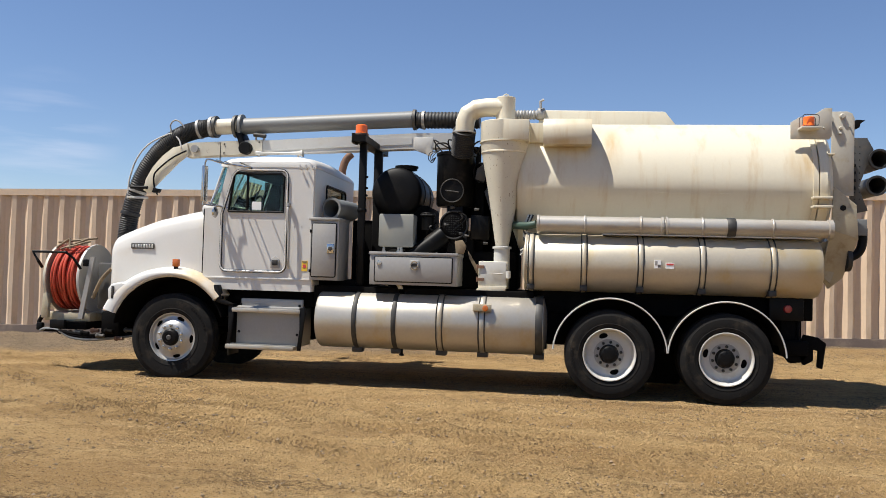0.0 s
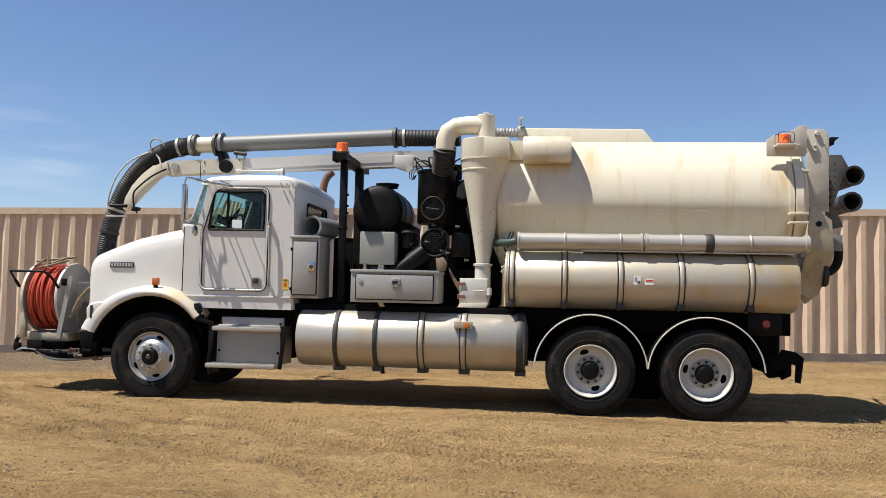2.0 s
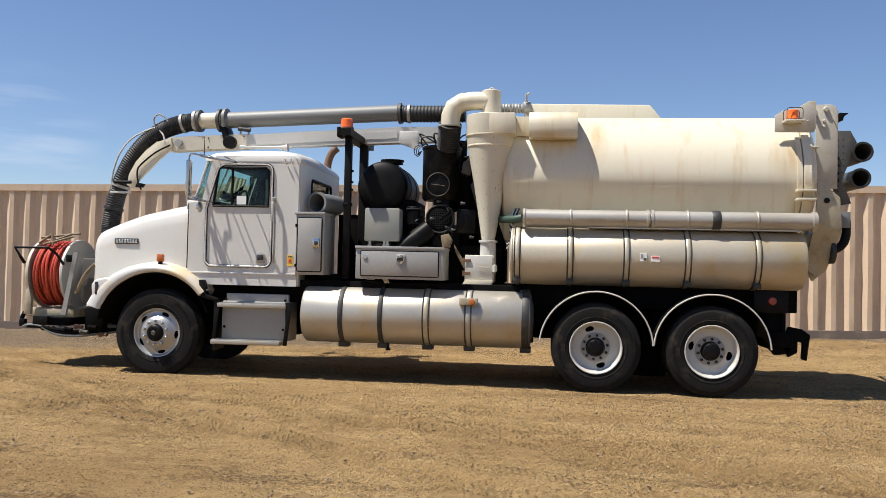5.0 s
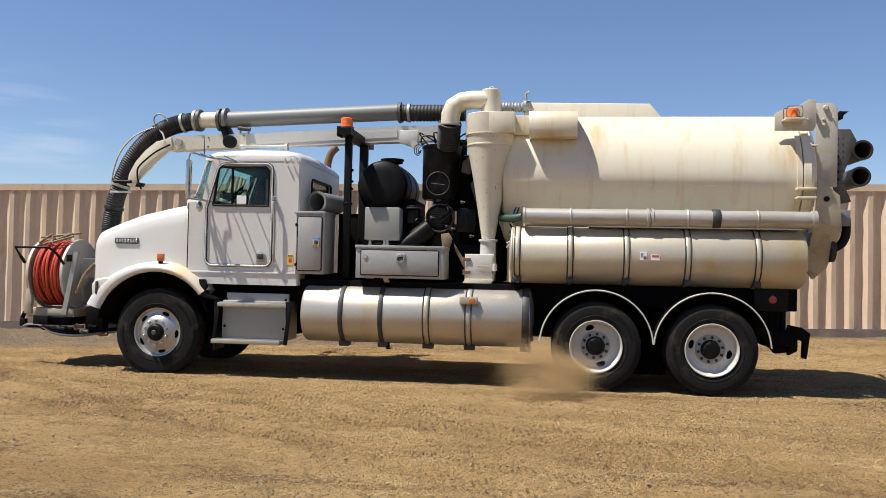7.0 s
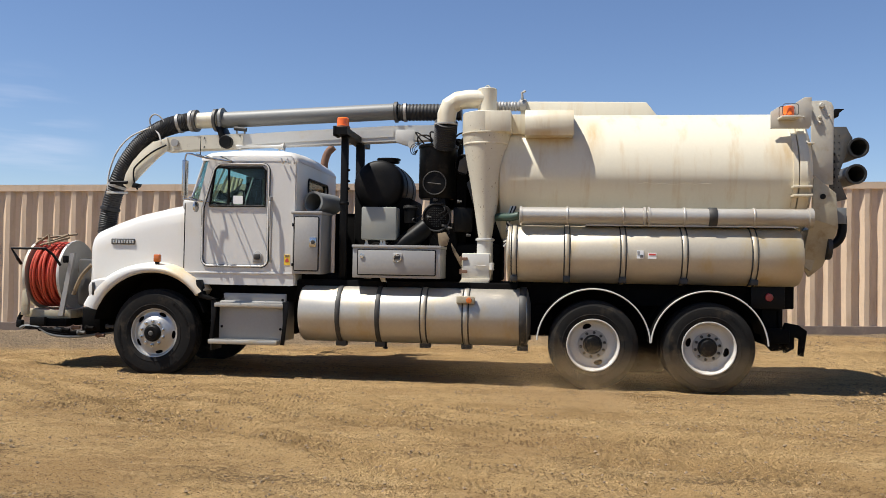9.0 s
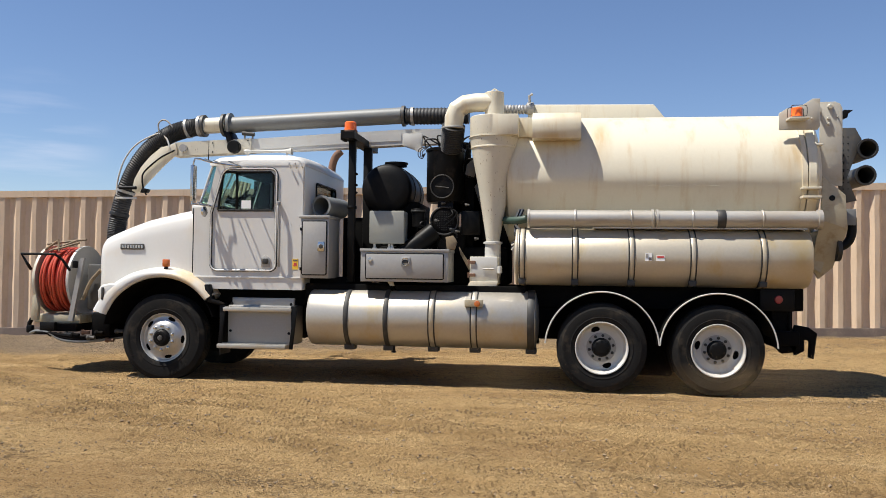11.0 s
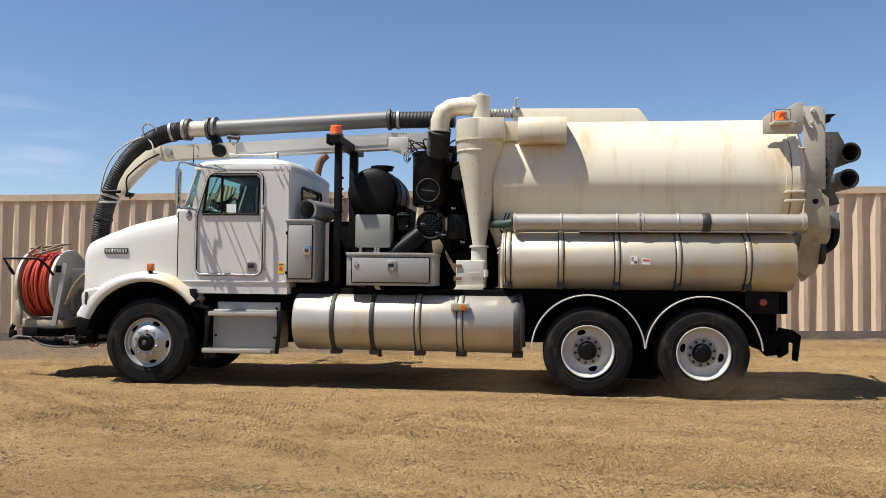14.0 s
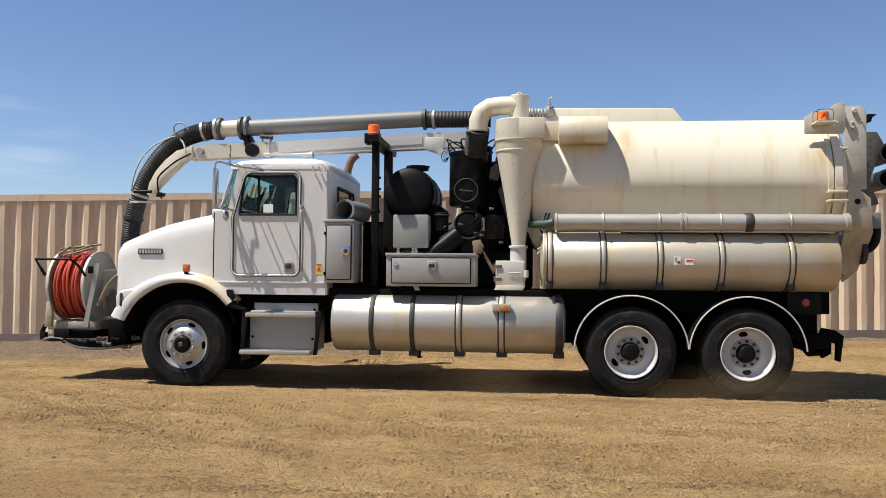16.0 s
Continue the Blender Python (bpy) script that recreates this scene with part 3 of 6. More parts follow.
def make_tyre(R, W, y, parent, rim_r=0.318):
    bm = lathe(tyre_profile(R, W, rim_r), (0, y, 0), "y", 144, closed=True)
    t = part("tyre", bm, "rubber", parent, "dusty black rubber tyre", 30)
    lug = bmesh.new()
    for q, n in ((0.6, 9), (2.4, 7), (4.2, 9)):
        for k in range(n):
            a = q + 0.085 * k
            own = box(-0.011, 0.011, y - 0.003, y + 0.002, R - 0.115, R - 0.088, 0)
            bmesh.ops.rotate(own, verts=own.verts, cent=(0, 0, 0), matrix=Matrix.Rotation(a, 3, "Y"))
            merged(lug, own)
    tagged(part("sidewall_mark", lug, "rubber", parent), kind="stuff")
    return t


def disc_with_holes(prof, holes, hole_r, ring, high, seg=260):
    """A turned wheel disc with oval openings: faces whose middle lies in an opening are left out."""
    bm = lathe(prof, (0, 0, 0), "y", seg)
    gone = []
    for f in bm.faces:
        c = f.calc_center_median()
        for a in holes:
            r, t = math.hypot(c.x, c.z), math.atan2(c.z, c.x)
            dt = (t - a + math.pi) % (2 * math.pi) - math.pi
            if abs(r - ring) < high and abs(dt * r) < hole_r * math.sqrt(max(0, 1 - ((r - ring) / (high * 1.05)) ** 2)):
                gone.append(f)
    bmesh.ops.delete(bm, geom=list(set(gone)), context="FACES")
    bmesh.ops.solidify(bm, geom=bm.faces[:], thickness=0.009)
    return bm


def rear_wheel(x, turn):
    a0 = radians(turn)
    prof = [(0.324, 0.0), (0.322, -0.006), (0.312, -0.006), (0.300, 0.01), (0.294, 0.05), (0.284, 0.10), (0.272, 0.122), (0.256, 0.130), (0.24, 0.134), (0.22, 0.134), (0.20, 0.132), (0.184, 0.128), (0.165, 0.122), (0.11, 0.12)]
    fine = []
    for (r0, h0), (r1, h1) in zip(prof, prof[1:]):
        fine += [(r0 + (r1 - r0) * q / 5, h0 + (h1 - h0) * q / 5) for q in range(5)]
    fine.append(prof[-1])
    w = part("wheel", disc_with_holes(fine, [a0, a0 + math.pi], 0.055, 0.234, 0.031), "wheel_white", truck, "white painted steel dual wheel")
    make_tyre(0.55, 0.275, -0.005, w)
    make_tyre(0.55, 0.275, 0.33, w)
    hub = lathe([(0.120, 0.122), (0.116, 0.115), (0.110, 0.112), (0.106, 0.06), (0.10, 0.03), (0.085, 0.018), (0.05, 0.015), (0, 0.015)], (0, 0, 0), "y", 24)
    for k in range(8):
        a = 2 * math.pi * k / 8
        lathe([(0.012, 0.015), (0.012, 0.004), (0, 0.004)], (0.085 * math.cos(a), 0.01, 0.085 * math.sin(a)), "y", 6, hub)
    part("hub", hub, "black", w, "black greasy hub")
    part("hub_flange", lathe([(0.118, 0.126), (0.118, 0.116), (0.176, 0.116), (0.182, 0.126)], (0, 0, 0), "y", 48, closed=True), "alloy_box", w, "grey dusty mounting flange")
    for k in range(10):
        a = 2 * math.pi * (k + 0.3) / 10
        part("wheel_nut", lathe([(0.019, 0.122), (0.019, 0.10), (0.012, 0.095), (0.011, 0.075), (0, 0.075)], (0.148 * math.cos(a), 0, 0.148 * math.sin(a)), "y", 8), "strap", w)
    # drum widened into a near-black backing, so the wheel openings look shaded
    part("brake_drum", lathe([(0, 0.3), (0.285, 0.3), (0.285, 0.20), (0.19, 0.15), (0, 0.15)], (0, 0, 0), "y", 24), "chassis", w)
    w.location = (x, 0, 0.545)
    return w


def front_wheel(x):
    prof = [(0.324, 0.002), (0.322, -0.006), (0.310, -0.004), (0.300, 0.016), (0.290, 0.03), (0.275, 0.032), (0.26, 0.028), (0.245, 0.02), (0.23, 0.010), (0.212, -0.004), (0.195, -0.02), (0.17, -0.035), (0.15, -0.042), (0.10, -0.044)]
    fine = []
    for (r0, h0), (r1, h1) in zip(prof, prof[1:]):
        fine += [(r0 + (r1 - r0) * q / 5, h0 + (h1 - h0) * q / 5) for q in range(5)]
    fine.append(prof[-1])
    w = part("wheel", disc_with_holes(fine, [radians(q) for q in (-5, 67, 139, 211, 283)], 0.055, 0.262, 0.022), "wheel_alloy", truck, "polished aluminium front wheel")
    make_tyre(0.58, 0.285, -0.03, w)
    hub = lathe([(0.116, -0.04), (0.113, -0.06), (0.104, -0.075), (0.095, -0.08), (0.085, -0.10), (0.06, -0.103), (0.06, -0.094), (0, -0.094)], (0, 0, 0), "y", 24)
    part("hub", hub, "black", w, "black oil-bath hub cap")
    part("hub_plug", lathe([(0.034, -0.09), (0.034, -0.108), (0.026, -0.114), (0, -0.114)], (0, 0, 0), "y", 8), "dark_steel", w)
    for k in range(10):
        a = 2 * math.pi * (k + 0.5) / 10
        part("wheel_nut", lathe([(0.021, -0.04), (0.021, -0.062), (0.014, -0.066), (0.013, -0.085), (0, -0.087)], (0.158 * math.cos(a), 0, 0.158 * math.sin(a)), "y", 8), "chrome", w)
    # this drum also backs the openings in near-black, as shade
    part("brake_drum", lathe([(0, 0.25), (0.288, 0.25), (0.288, 0.11), (0.2, 0.08), (0, 0.08)], (0, 0, 0), "y", 24), "chassis", w)
    w.location = (x, 0.131, 0.535)
    return w


WHEELS = [rear_wheel(0.0, -72), rear_wheel(1.384, -14), front_wheel(-5.734)]
for near_wheel, y in ((WHEELS[0], 2.48), (WHEELS[1], 2.48), (WHEELS[2], 2.35)):
    WHEELS.append(copy_thing(near_wheel, pose(near_wheel.location.x, y, near_wheel.location.z, 0, 0, 180)))


def hood():
    secs = []
    for x, w, top, bot, k in ((-6.86, 0.66, 1.80, 0.98, 0.8), (-6.85, 0.74, 1.86, 0.93, 1), (-6.80, 0.79, 1.90, 0.9, 1), (-6.72, 0.82, 1.935, 0.9, 1), (-6.5, 0.855, 2.02, 0.95, 1), (-6.33, 0.875, 2.08, 1.17, 1), (-6.1, 0.90, 2.155, 1.33, 1), (-5.7, 0.945, 2.24, 1.38, 1), (-5.37, 0.98, 2.30, 1.36, 1)):
        sh = 0.17
        half = [(w, bot), (w, bot + 0.3), (w, top - sh - 0.12), (w - 0.012, top - sh), (w - 0.05, top - sh * 0.55), (w - 0.12, top - sh * 0.25), (w - 0.25, top - 0.02), (w * 0.4, top + 0.015)]
        secs.append([(x, CY - a, z) for a, z in half] + [(x, CY + a, z) for a, z in reversed(half)])
    h = part("hood", loft(secs), "white", truck, "white sloped fibreglass hood", 50)
    part("badge", prism(rounded(-6.50, -6.14, 1.705, 1.785, 0.012, 2), 0.357, 0.42, 0.004), "dark_steel", h, "dark chrome name badge")
    bars = bmesh.new()
    for i in range(8):
        x = -6.475 + i * 0.042
        box(x, x + 0.028, 0.350, 0.360, 1.722, 1.768, 0.002, 1, bars)
    part("badge_letters", bars, "chrome", h)
    for ob in h.children:
        # the badge lies on the hood side, which flares towards the cab
        for v in ob.data.vertices:
            v.co.y += 0.012 - 0.115 * (v.co.x + 6.5)
    for side in (0.212, 2.238):
        part("hood_seam", box(-5.392, -5.372, side, side + 0.03, 1.40, 2.265, 0.005), "black", h, "black rubber seam between hood and cab")
    part("grille", box(-6.885, -6.85, 0.72, 1.76, 1.0, 1.76, 0.012), "chrome", h, "chrome grille")
    part("hood_latch", box(-5.40, -5.34, 0.225, 0.262, 1.62, 1.70, 0.008), "black", h)
    # wheel-arch fender: an arch swept from behind the tyre over its top to the nose
    for side in (0, 1):
        secs = []
        cx, cz = -5.76, 0.56
        for i in range(25):
            t = i / 24
            a = radians(38 + (160 - 38) * t)
            ro = 0.885 + 0.16 * max(0, t - 0.45)
            ri = 0.775
            c, s = math.cos(a), math.sin(a)
            ex = 1.0 + 0.06 * max(0, -c)
            prof = [(ri, 0.075), (ri + 0.02, 0.05), (ri + 0.05, 0.045), (ro - 0.05, 0.05), (ro - 0.015, 0.075), (ro + 0.01, 0.13), (ro + 0.03, 0.36), (ri + 0.02, 0.5), (ri, 0.45)]
            secs.append([(cx + r * c * ex, y if side == 0 else 2 * CY - y, cz + r * s) for r, y in prof])
        f = part("fender", loft(secs), "fender", truck, "white fender with yellow-brown stains", 50)
        y0, y1 = (0.06, 0.5) if side == 0 else (1.98, 2.42)
        part("fender_nose", prism([(-6.63, 0.88), (-6.50, 0.87), (-6.44, 0.98), (-6.36, 1.10), (-6.26, 1.22), (-6.45, 1.25), (-6.60, 1.22), (-6.65, 1.15)], y0, y1, 0.03, 3), "white", f)
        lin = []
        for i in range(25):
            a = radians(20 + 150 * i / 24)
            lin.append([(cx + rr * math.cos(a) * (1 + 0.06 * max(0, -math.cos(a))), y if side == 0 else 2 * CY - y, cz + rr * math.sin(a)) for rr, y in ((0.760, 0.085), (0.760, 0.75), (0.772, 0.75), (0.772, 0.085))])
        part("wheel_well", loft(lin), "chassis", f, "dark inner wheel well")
        yl = 0.045 if side == 0 else 2.4
        part("side_light", box(-6.585, -6.55, yl, yl + 0.03, 1.02, 1.19, 0.008), "strap", f, "narrow smoked side light")
        part("fender_bracket", prism([(-5.12, 1.02), (-4.96, 0.98), (-4.9, 1.0), (-5.05, 1.06), (-5.1, 1.25), (-5.16, 1.25)], y0 + 0.02, y0 + 0.14, 0.01), "black", f)
        ym = 0.09 if side == 0 else 2.34
        mk = part("marker_light", box(-5.755, -5.665, ym, ym + 0.06, 1.475, 1.575, 0.012), "amber", f, "amber turn signal")
        mk_base = box(-5.735, -5.685, ym + 0.01, ym + 0.05, 1.42, 1.48, 0.004)
        part("light_base", mk_base, "black", f)
    for y in (0.30, 1.9):
        part("mud_flap", box(-4.985, -4.965, y - 0.1, y + 0.25, 0.32, 1.0, 0.004), "hose", truck)


hood()


def cab():
    b = box(-5.37, -3.86, 0.22, 2.26, 1.19, 1.30, 0.02)
    body = part("cab", b, "white", truck, "white steel cab with rounded roof")
    win = [(-5.035, 2.235), (-4.275, 2.235), (-4.275, 2.70), (-4.315, 2.745), (-4.93, 2.745), (-4.97, 2.72)]
    outer = [(-5.37, 1.19), (-3.87, 1.19), (-3.87, 2.84), (-3.93, 2.90), (-5.00, 2.90), (-5.06, 2.86), (-5.18, 2.36), (-5.20, 2.29), (-5.37, 2.27)]
    for y0, y1 in ((0.2, 0.25), (2.23, 2.28)):
        sd = part("side_panel", prism(outer, y0, y1, 0, hole=win), "white", body, "riveted white cab side", 30)
        fr = -1 if y0 < 1 else 1
        yo = y0 - 0.012 if y0 < 1 else y1 + 0.012
        loop = rounded(-5.125, -4.225, 1.44, 2.79, 0.09)
        loop = [((x + 0.17 * max(0, (z - 2.2) / 0.6) if x < -4.8 else x), z) for x, z in loop]
        for i in range(len(loop) - 1, -1, -1):
            (xa, za), (xb, zb) = loop[i - 1], loop[i]
            if xa < -4.8 and xb < -4.8 and (za - 2.2) * (zb - 2.2) < 0:
                loop.insert(i, (-5.125, 2.2))
        part("door_gap", sweep([(x, yo - 0.008 * fr, z) for x, z in loop + loop[:1]], 0.019, 8), "black", sd, "dark gap round the door")
        part("door_seam", sweep([(x, yo, z) for x, z in loop + loop[:1]], 0.013, 8), "white", sd)
        part("window_seal", sweep([(x, yo + 0.008 * -fr, z) for x, z in win + win[:1]], 0.016, 8), "black", sd, "black rubber window seal")
        part("window_pane", prism(win, (y0 + y1) / 2, (y0 + y1) / 2 + 0.006), "glass", sd, "green-tinted side window")
        part("window_divider", box(-4.80, -4.77, y0 + 0.008, y0 + 0.03, 2.24, 2.745, 0.004), "black", sd)
        rv = bmesh.new()
        q = []
        for i in range(12):
            q += [(-5.30, yo + 0.012, 1.30 + i * 0.078), (-5.17, yo + 0.012, 1.30 + i * 0.07)]
        for i in range(16):
            q.append((-5.25 + i * 0.085, yo + 0.012, 1.385))
        for i in range(8):
            q += [(-4.12 + (i % 3) * 0.1, yo + 0.012, 1.40 if i < 3 else 2.05)]
        if fr < 0:
            tagged(part("rivet", bolts(rv, q, 0.007, "y", 0.003), "white", sd), kind="stuff")
        part("grab_rail", sweep(spline([(-4.20, yo + fr * 0.0, 2.30), (-4.19, yo + fr * 0.05, 2.25), (-4.17, yo + fr * 0.05, 1.9), (-4.17, yo + fr * 0.05, 1.6), (-4.18, yo, 1.5)], 5), 0.015, 8), "alloy_box", sd)
        part("grab_cap", lathe([(0.0, -0.03), (0.03, -0.02), (0.03, 0.02), (0, 0.03)], (-4.195, yo + fr * 0.02, 2.33), "z", 12), "alloy_box", sd)
        hd = part("door_handle", prism([(-4.425, 1.49), (-4.30, 1.49), (-4.30, 1.60), (-4.36, 1.65), (-4.425, 1.60)], yo - 0.002, yo + 0.012, 0.004), "alloy_box", sd, "dull metal paddle door handle")
        part("handle_paddle", box(-4.40, -4.325, yo + fr * 0.02, yo + 0.004, 1.53, 1.60, 0.006), "strap", hd) if fr < 0 else None
        part("sill_trim", box(-5.36, -3.88, yo, yo + 0.02, 1.335, 1.36, 0.004), "white", sd)
    # back wall with its small window
    bw = bmesh.new()
    for y0, y1, z0, z1 in ((0.22, 0.75, 1.2, 2.86), (1.75, 2.26, 1.2, 2.86), (0.75, 1.75, 1.2, 2.32), (0.75, 1.75, 2.64, 2.86)):
        box(-3.90, -3.855, y0, y1, z0, z1, 0.0, 1, bw)
    back = part("back_panel", bw, "white", body)
    part("rear_window", box(-3.885, -3.877, 0.75, 1.75, 2.32, 2.64, 0), "glass", back, "small rear window")
    part("rear_window_seal", sweep([(-3.85, y, z) for y, z in rounded(0.74, 1.76, 2.31, 2.65, 0.06)] + [(-3.85, 1.70, 2.31)], 0.016, 8), "black", back)
    # windscreen
    bow = ((0.255, 0.0), (0.28, 0.13), (0.42, 0.20), (1.24, 0.30), (2.06, 0.20), (2.20, 0.13), (2.225, 0.0))
    ws = part("windscreen", loft([[(-5.195 - d, y, 2.31), (-5.189 - d, y, 2.31), (-5.056 - d * 0.6, y, 2.85), (-5.062 - d * 0.6, y, 2.85)] for y, d in bow]), "glass", body, "raked bowed windscreen")
    for y, d in (bow[1], bow[3], bow[5]):
        part("pillar", sweep([(-5.205 - d, y, 2.29), (-5.065 - d * 0.6, y, 2.88)], 0.016, 8), "white", ws)
    part("cowl", box(-5.44, -5.22, 0.25, 2.23, 2.18, 2.315, 0.03), "white", body)
    # black panels added to stand in for the shade inside the cab
    lin = part("cab_liner", box(-3.94, -3.91, 0.26, 2.22, 1.3, 2.83, 0.01), "black", body, "black panels added for the shade inside the cab")
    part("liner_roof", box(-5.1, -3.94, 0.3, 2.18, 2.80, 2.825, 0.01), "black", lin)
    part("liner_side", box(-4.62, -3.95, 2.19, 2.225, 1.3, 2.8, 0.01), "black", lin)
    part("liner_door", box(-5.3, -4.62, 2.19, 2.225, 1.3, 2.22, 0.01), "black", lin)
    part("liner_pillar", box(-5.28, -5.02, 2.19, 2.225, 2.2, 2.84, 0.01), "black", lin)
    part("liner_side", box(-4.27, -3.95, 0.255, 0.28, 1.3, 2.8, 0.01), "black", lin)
    part("dashboard", box(-5.25, -4.95, 0.27, 2.2, 1.9, 2.3, 0.05), "black", body)
    for y in (0.62, 1.86):
        s = part("seat", box(-4.75, -4.25, y - 0.25, y + 0.25, 1.6, 1.85, 0.06), "seat", body)
        part("backrest", box(-4.32, -4.18, y - 0.24, y + 0.24, 1.8, 2.55, 0.06), "seat", s)
    part("steering_wheel", sweep([(-4.82 + 0.05 * math.sin(a), 0.66 + 0.2 * math.cos(a), 2.28 + 0.2 * math.sin(a)) for a in [2 * math.pi * k / 24 for k in range(25)]], 0.016, 8), "black", body)
    # roof: crowned shell
    secs = []
    for x, z0, z1, ins in ((-5.20, 2.86, 2.895, 0.10), (-5.17, 2.84, 2.925, 0.05), (-5.05, 2.83, 2.965, 0.015), (-4.6, 2.83, 2.995, 0.0), (-4.1, 2.83, 2.99, 0.0), (-3.95, 2.83, 2.965, 0.0), (-3.88, 2.83, 2.92, 0.02), (-3.845, 2.83, 2.86, 0.05)):
        half = [(1.045 - ins, z0), (1.045 - ins, z0 + (z1 - z0) * 0.35), (1.02 - ins, z0 + (z1 - z0) * 0.7), (0.95 - ins, z1 - 0.012), (0.8, z1), (0.3, z1 + 0.02)]
        secs.append([(x, CY - a, z) for a, z in half] + [(x, CY + a, z) for a, z in reversed(half)])
    rf = part("roof", loft(secs), "white", body, "white crowned cab roof", 45)
    hn = part("air_horn", lathe([(0.055, 0), (0.05, 0.01), (0.03, 0.06), (0.018, 0.2), (0.016, 0.6), (0.03, 0.62), (0.03, 0.68), (0, 0.68)], (-3.98 - 0.68, 0.7, 3.09), "x", 16), "offwhite", rf, "long white air horn")
    for x in (-4.62, -4.05):
        part("horn_bracket", box(x - 0.012, x + 0.012, 0.69, 0.71, 2.97, 3.08, 0.002), "offwhite", hn)
    hn.data.transform(Matrix.Translation((2 * -4.32 , 0, 0)) @ Matrix.Diagonal((-1, 1, 1, 1)))
    hn.data.flip_normals()
    for ob in (hn, *hn.children):
        ob.data.transform(Matrix.Translation((-0.21, 0, 0.0)))
    for x in (-3.98, -3.90, -3.82):
        part("hook_bolt", sweep([(x - 0.06, 0.19, 2.80), (x - 0.06, 0.16, 2.81), (x - 0.075, 0.155, 2.86)], 0.011, 6), "white", body)
    st = part("warning_sticker", box(-4.00, -3.92, 0.196, 0.2, 1.46, 1.60, 0), "yellow", body, "yellow warning sticker")
    part("sticker_print", prism([(-3.985, 1.505), (-3.935, 1.505), (-3.945, 1.55), (-3.975, 1.55)], 0.193, 0.196), "red_ink", st)
    part("sticker_bar", box(-3.99, -3.93, 0.193, 0.196, 1.575, 1.59, 0), "ink", st)
    part("window_paper", box(-4.72, -4.59, 0.217, 0.219, 2.262, 2.37, 0), "paper", body, "white paper notice taped to the side window")
    # mirror and its bracket
    for s in (1, -1):
        Y = lambda y: y if s == 1 else 2 * CY - y
        mr = part("mirror", prism(rounded(-5.27, -5.225, 2.33, 2.80, 0.015, 3), Y(-0.17), Y(-0.06), 0.008), "chrome", body, "tall chrome west-coast mirror")
        part("mirror_arm", sweep(spline([(-5.31, Y(0.0), 2.30), (-5.315, Y(0.0), 2.6), (-5.30, Y(0.0), 2.86), (-5.24, Y(0.0), 2.90), (-5.1, Y(0.1), 2.865), (-4.72, Y(0.2), 2.82)], 5), 0.012, 8), "chrome", mr)
        part("mirror_arm", sweep([(-5.33, Y(0.02), 2.31), (-5.2, Y(0.16), 2.30), (-5.05, Y(0.21), 2.28)], 0.012, 8), "chrome", mr)
        part("mirror_brace", sweep([(-5.24, Y(0.06), 2.30), (-5.16, Y(0.2), 2.62)], 0.010, 8), "chrome", mr)
        part("spot_mirror", lathe([(0, 0), (0.07, 0.01), (0.075, 0.03), (0.05, 0.05), (0, 0.055)], (-5.2, Y(0.08), 2.21), "x", 16), "chrome", mr)
        for x, z, y1 in ((-5.08, 2.865, -0.16), (-4.74, 2.83, -0.2), (-5.14, 2.30, -0.22), (-4.98, 2.85, -0.12)):
            part("mirror_stay", sweep([(x, Y(y1), z + 0.01), (x, Y(0.205), z)], 0.009, 8), "chrome", mr)
        part("antenna", sweep([(-5.14, Y(0.1), 2.86), (-5.14, Y(0.1), 3.14)], [0.008, 0.003], 6), "black", mr)
    # steps and battery box
    sb = part("step_box", box(-4.87, -4.0, 0.20, 0.72, 0.46, 0.98, 0.015), "alloy_box", truck, "aluminium tread-plate step box")
    part("step_back", box(-4.83, -3.98, 0.24, 0.30, 0.96, 1.08, 0.01), "alloy_box", sb)
    for z, x0, x1, y in ((0.90, -4.90, -3.97, 0.09), (0.42, -4.96, -4.03, 0.05)):
        tr = part("tread", box(x0, x1, y, y + 0.24, z, z + 0.055, 0.008), "alloy", sb, "serrated aluminium step tread")
        g = bmesh.new()
        for i in range(30):
            xx = x0 + 0.03 + i * (x1 - x0 - 0.06) / 29
            box(xx - 0.007, xx + 0.007, y + 0.01, y + 0.22, z + 0.053, z + 0.062, 0, 1, g)
        tagged(part("tread_tooth", g, "alloy_box", tr), kind="stuff")
    for x in (-4.97, -4.0):
        part("step_bracket", prism([(x - 0.0, 0.42), (x + 0.05, 0.42), (x + 0.10, 0.9), (x + 0.09, 0.98), (x + 0.02, 0.98), (x + 0.03, 0.7)], 0.1, 0.13, 0.004), "black", sb)
    pl = bmesh.new()
    for i in range(34):
        for j in range(18):
            x, z = -4.84 + i * 0.0245, 0.50 + j * 0.021
            own = box(x - 0.008, x + 0.008, 0.196, 0.202, z - 0.002, z + 0.002, 0)
            bmesh.ops.rotate(own, verts=own.verts, cent=(x, 0.2, z), matrix=Matrix.Rotation(radians(45 if (i + j) % 2 else -45), 3, "Y"))
            merged(pl, own)
    tagged(part("tread_plate", pl, "alloy_box", sb, "raised diamond tread pattern"), kind="stuff")
    for q in ((-4.83, 0.2, 0.64), (-4.03, 0.2, 0.62), (-4.83, 0.24, 1.0), (-4.02, 0.24, 1.0)):
        part("step_bolt", bolts(bmesh.new(), [q], 0.02), "black", sb)


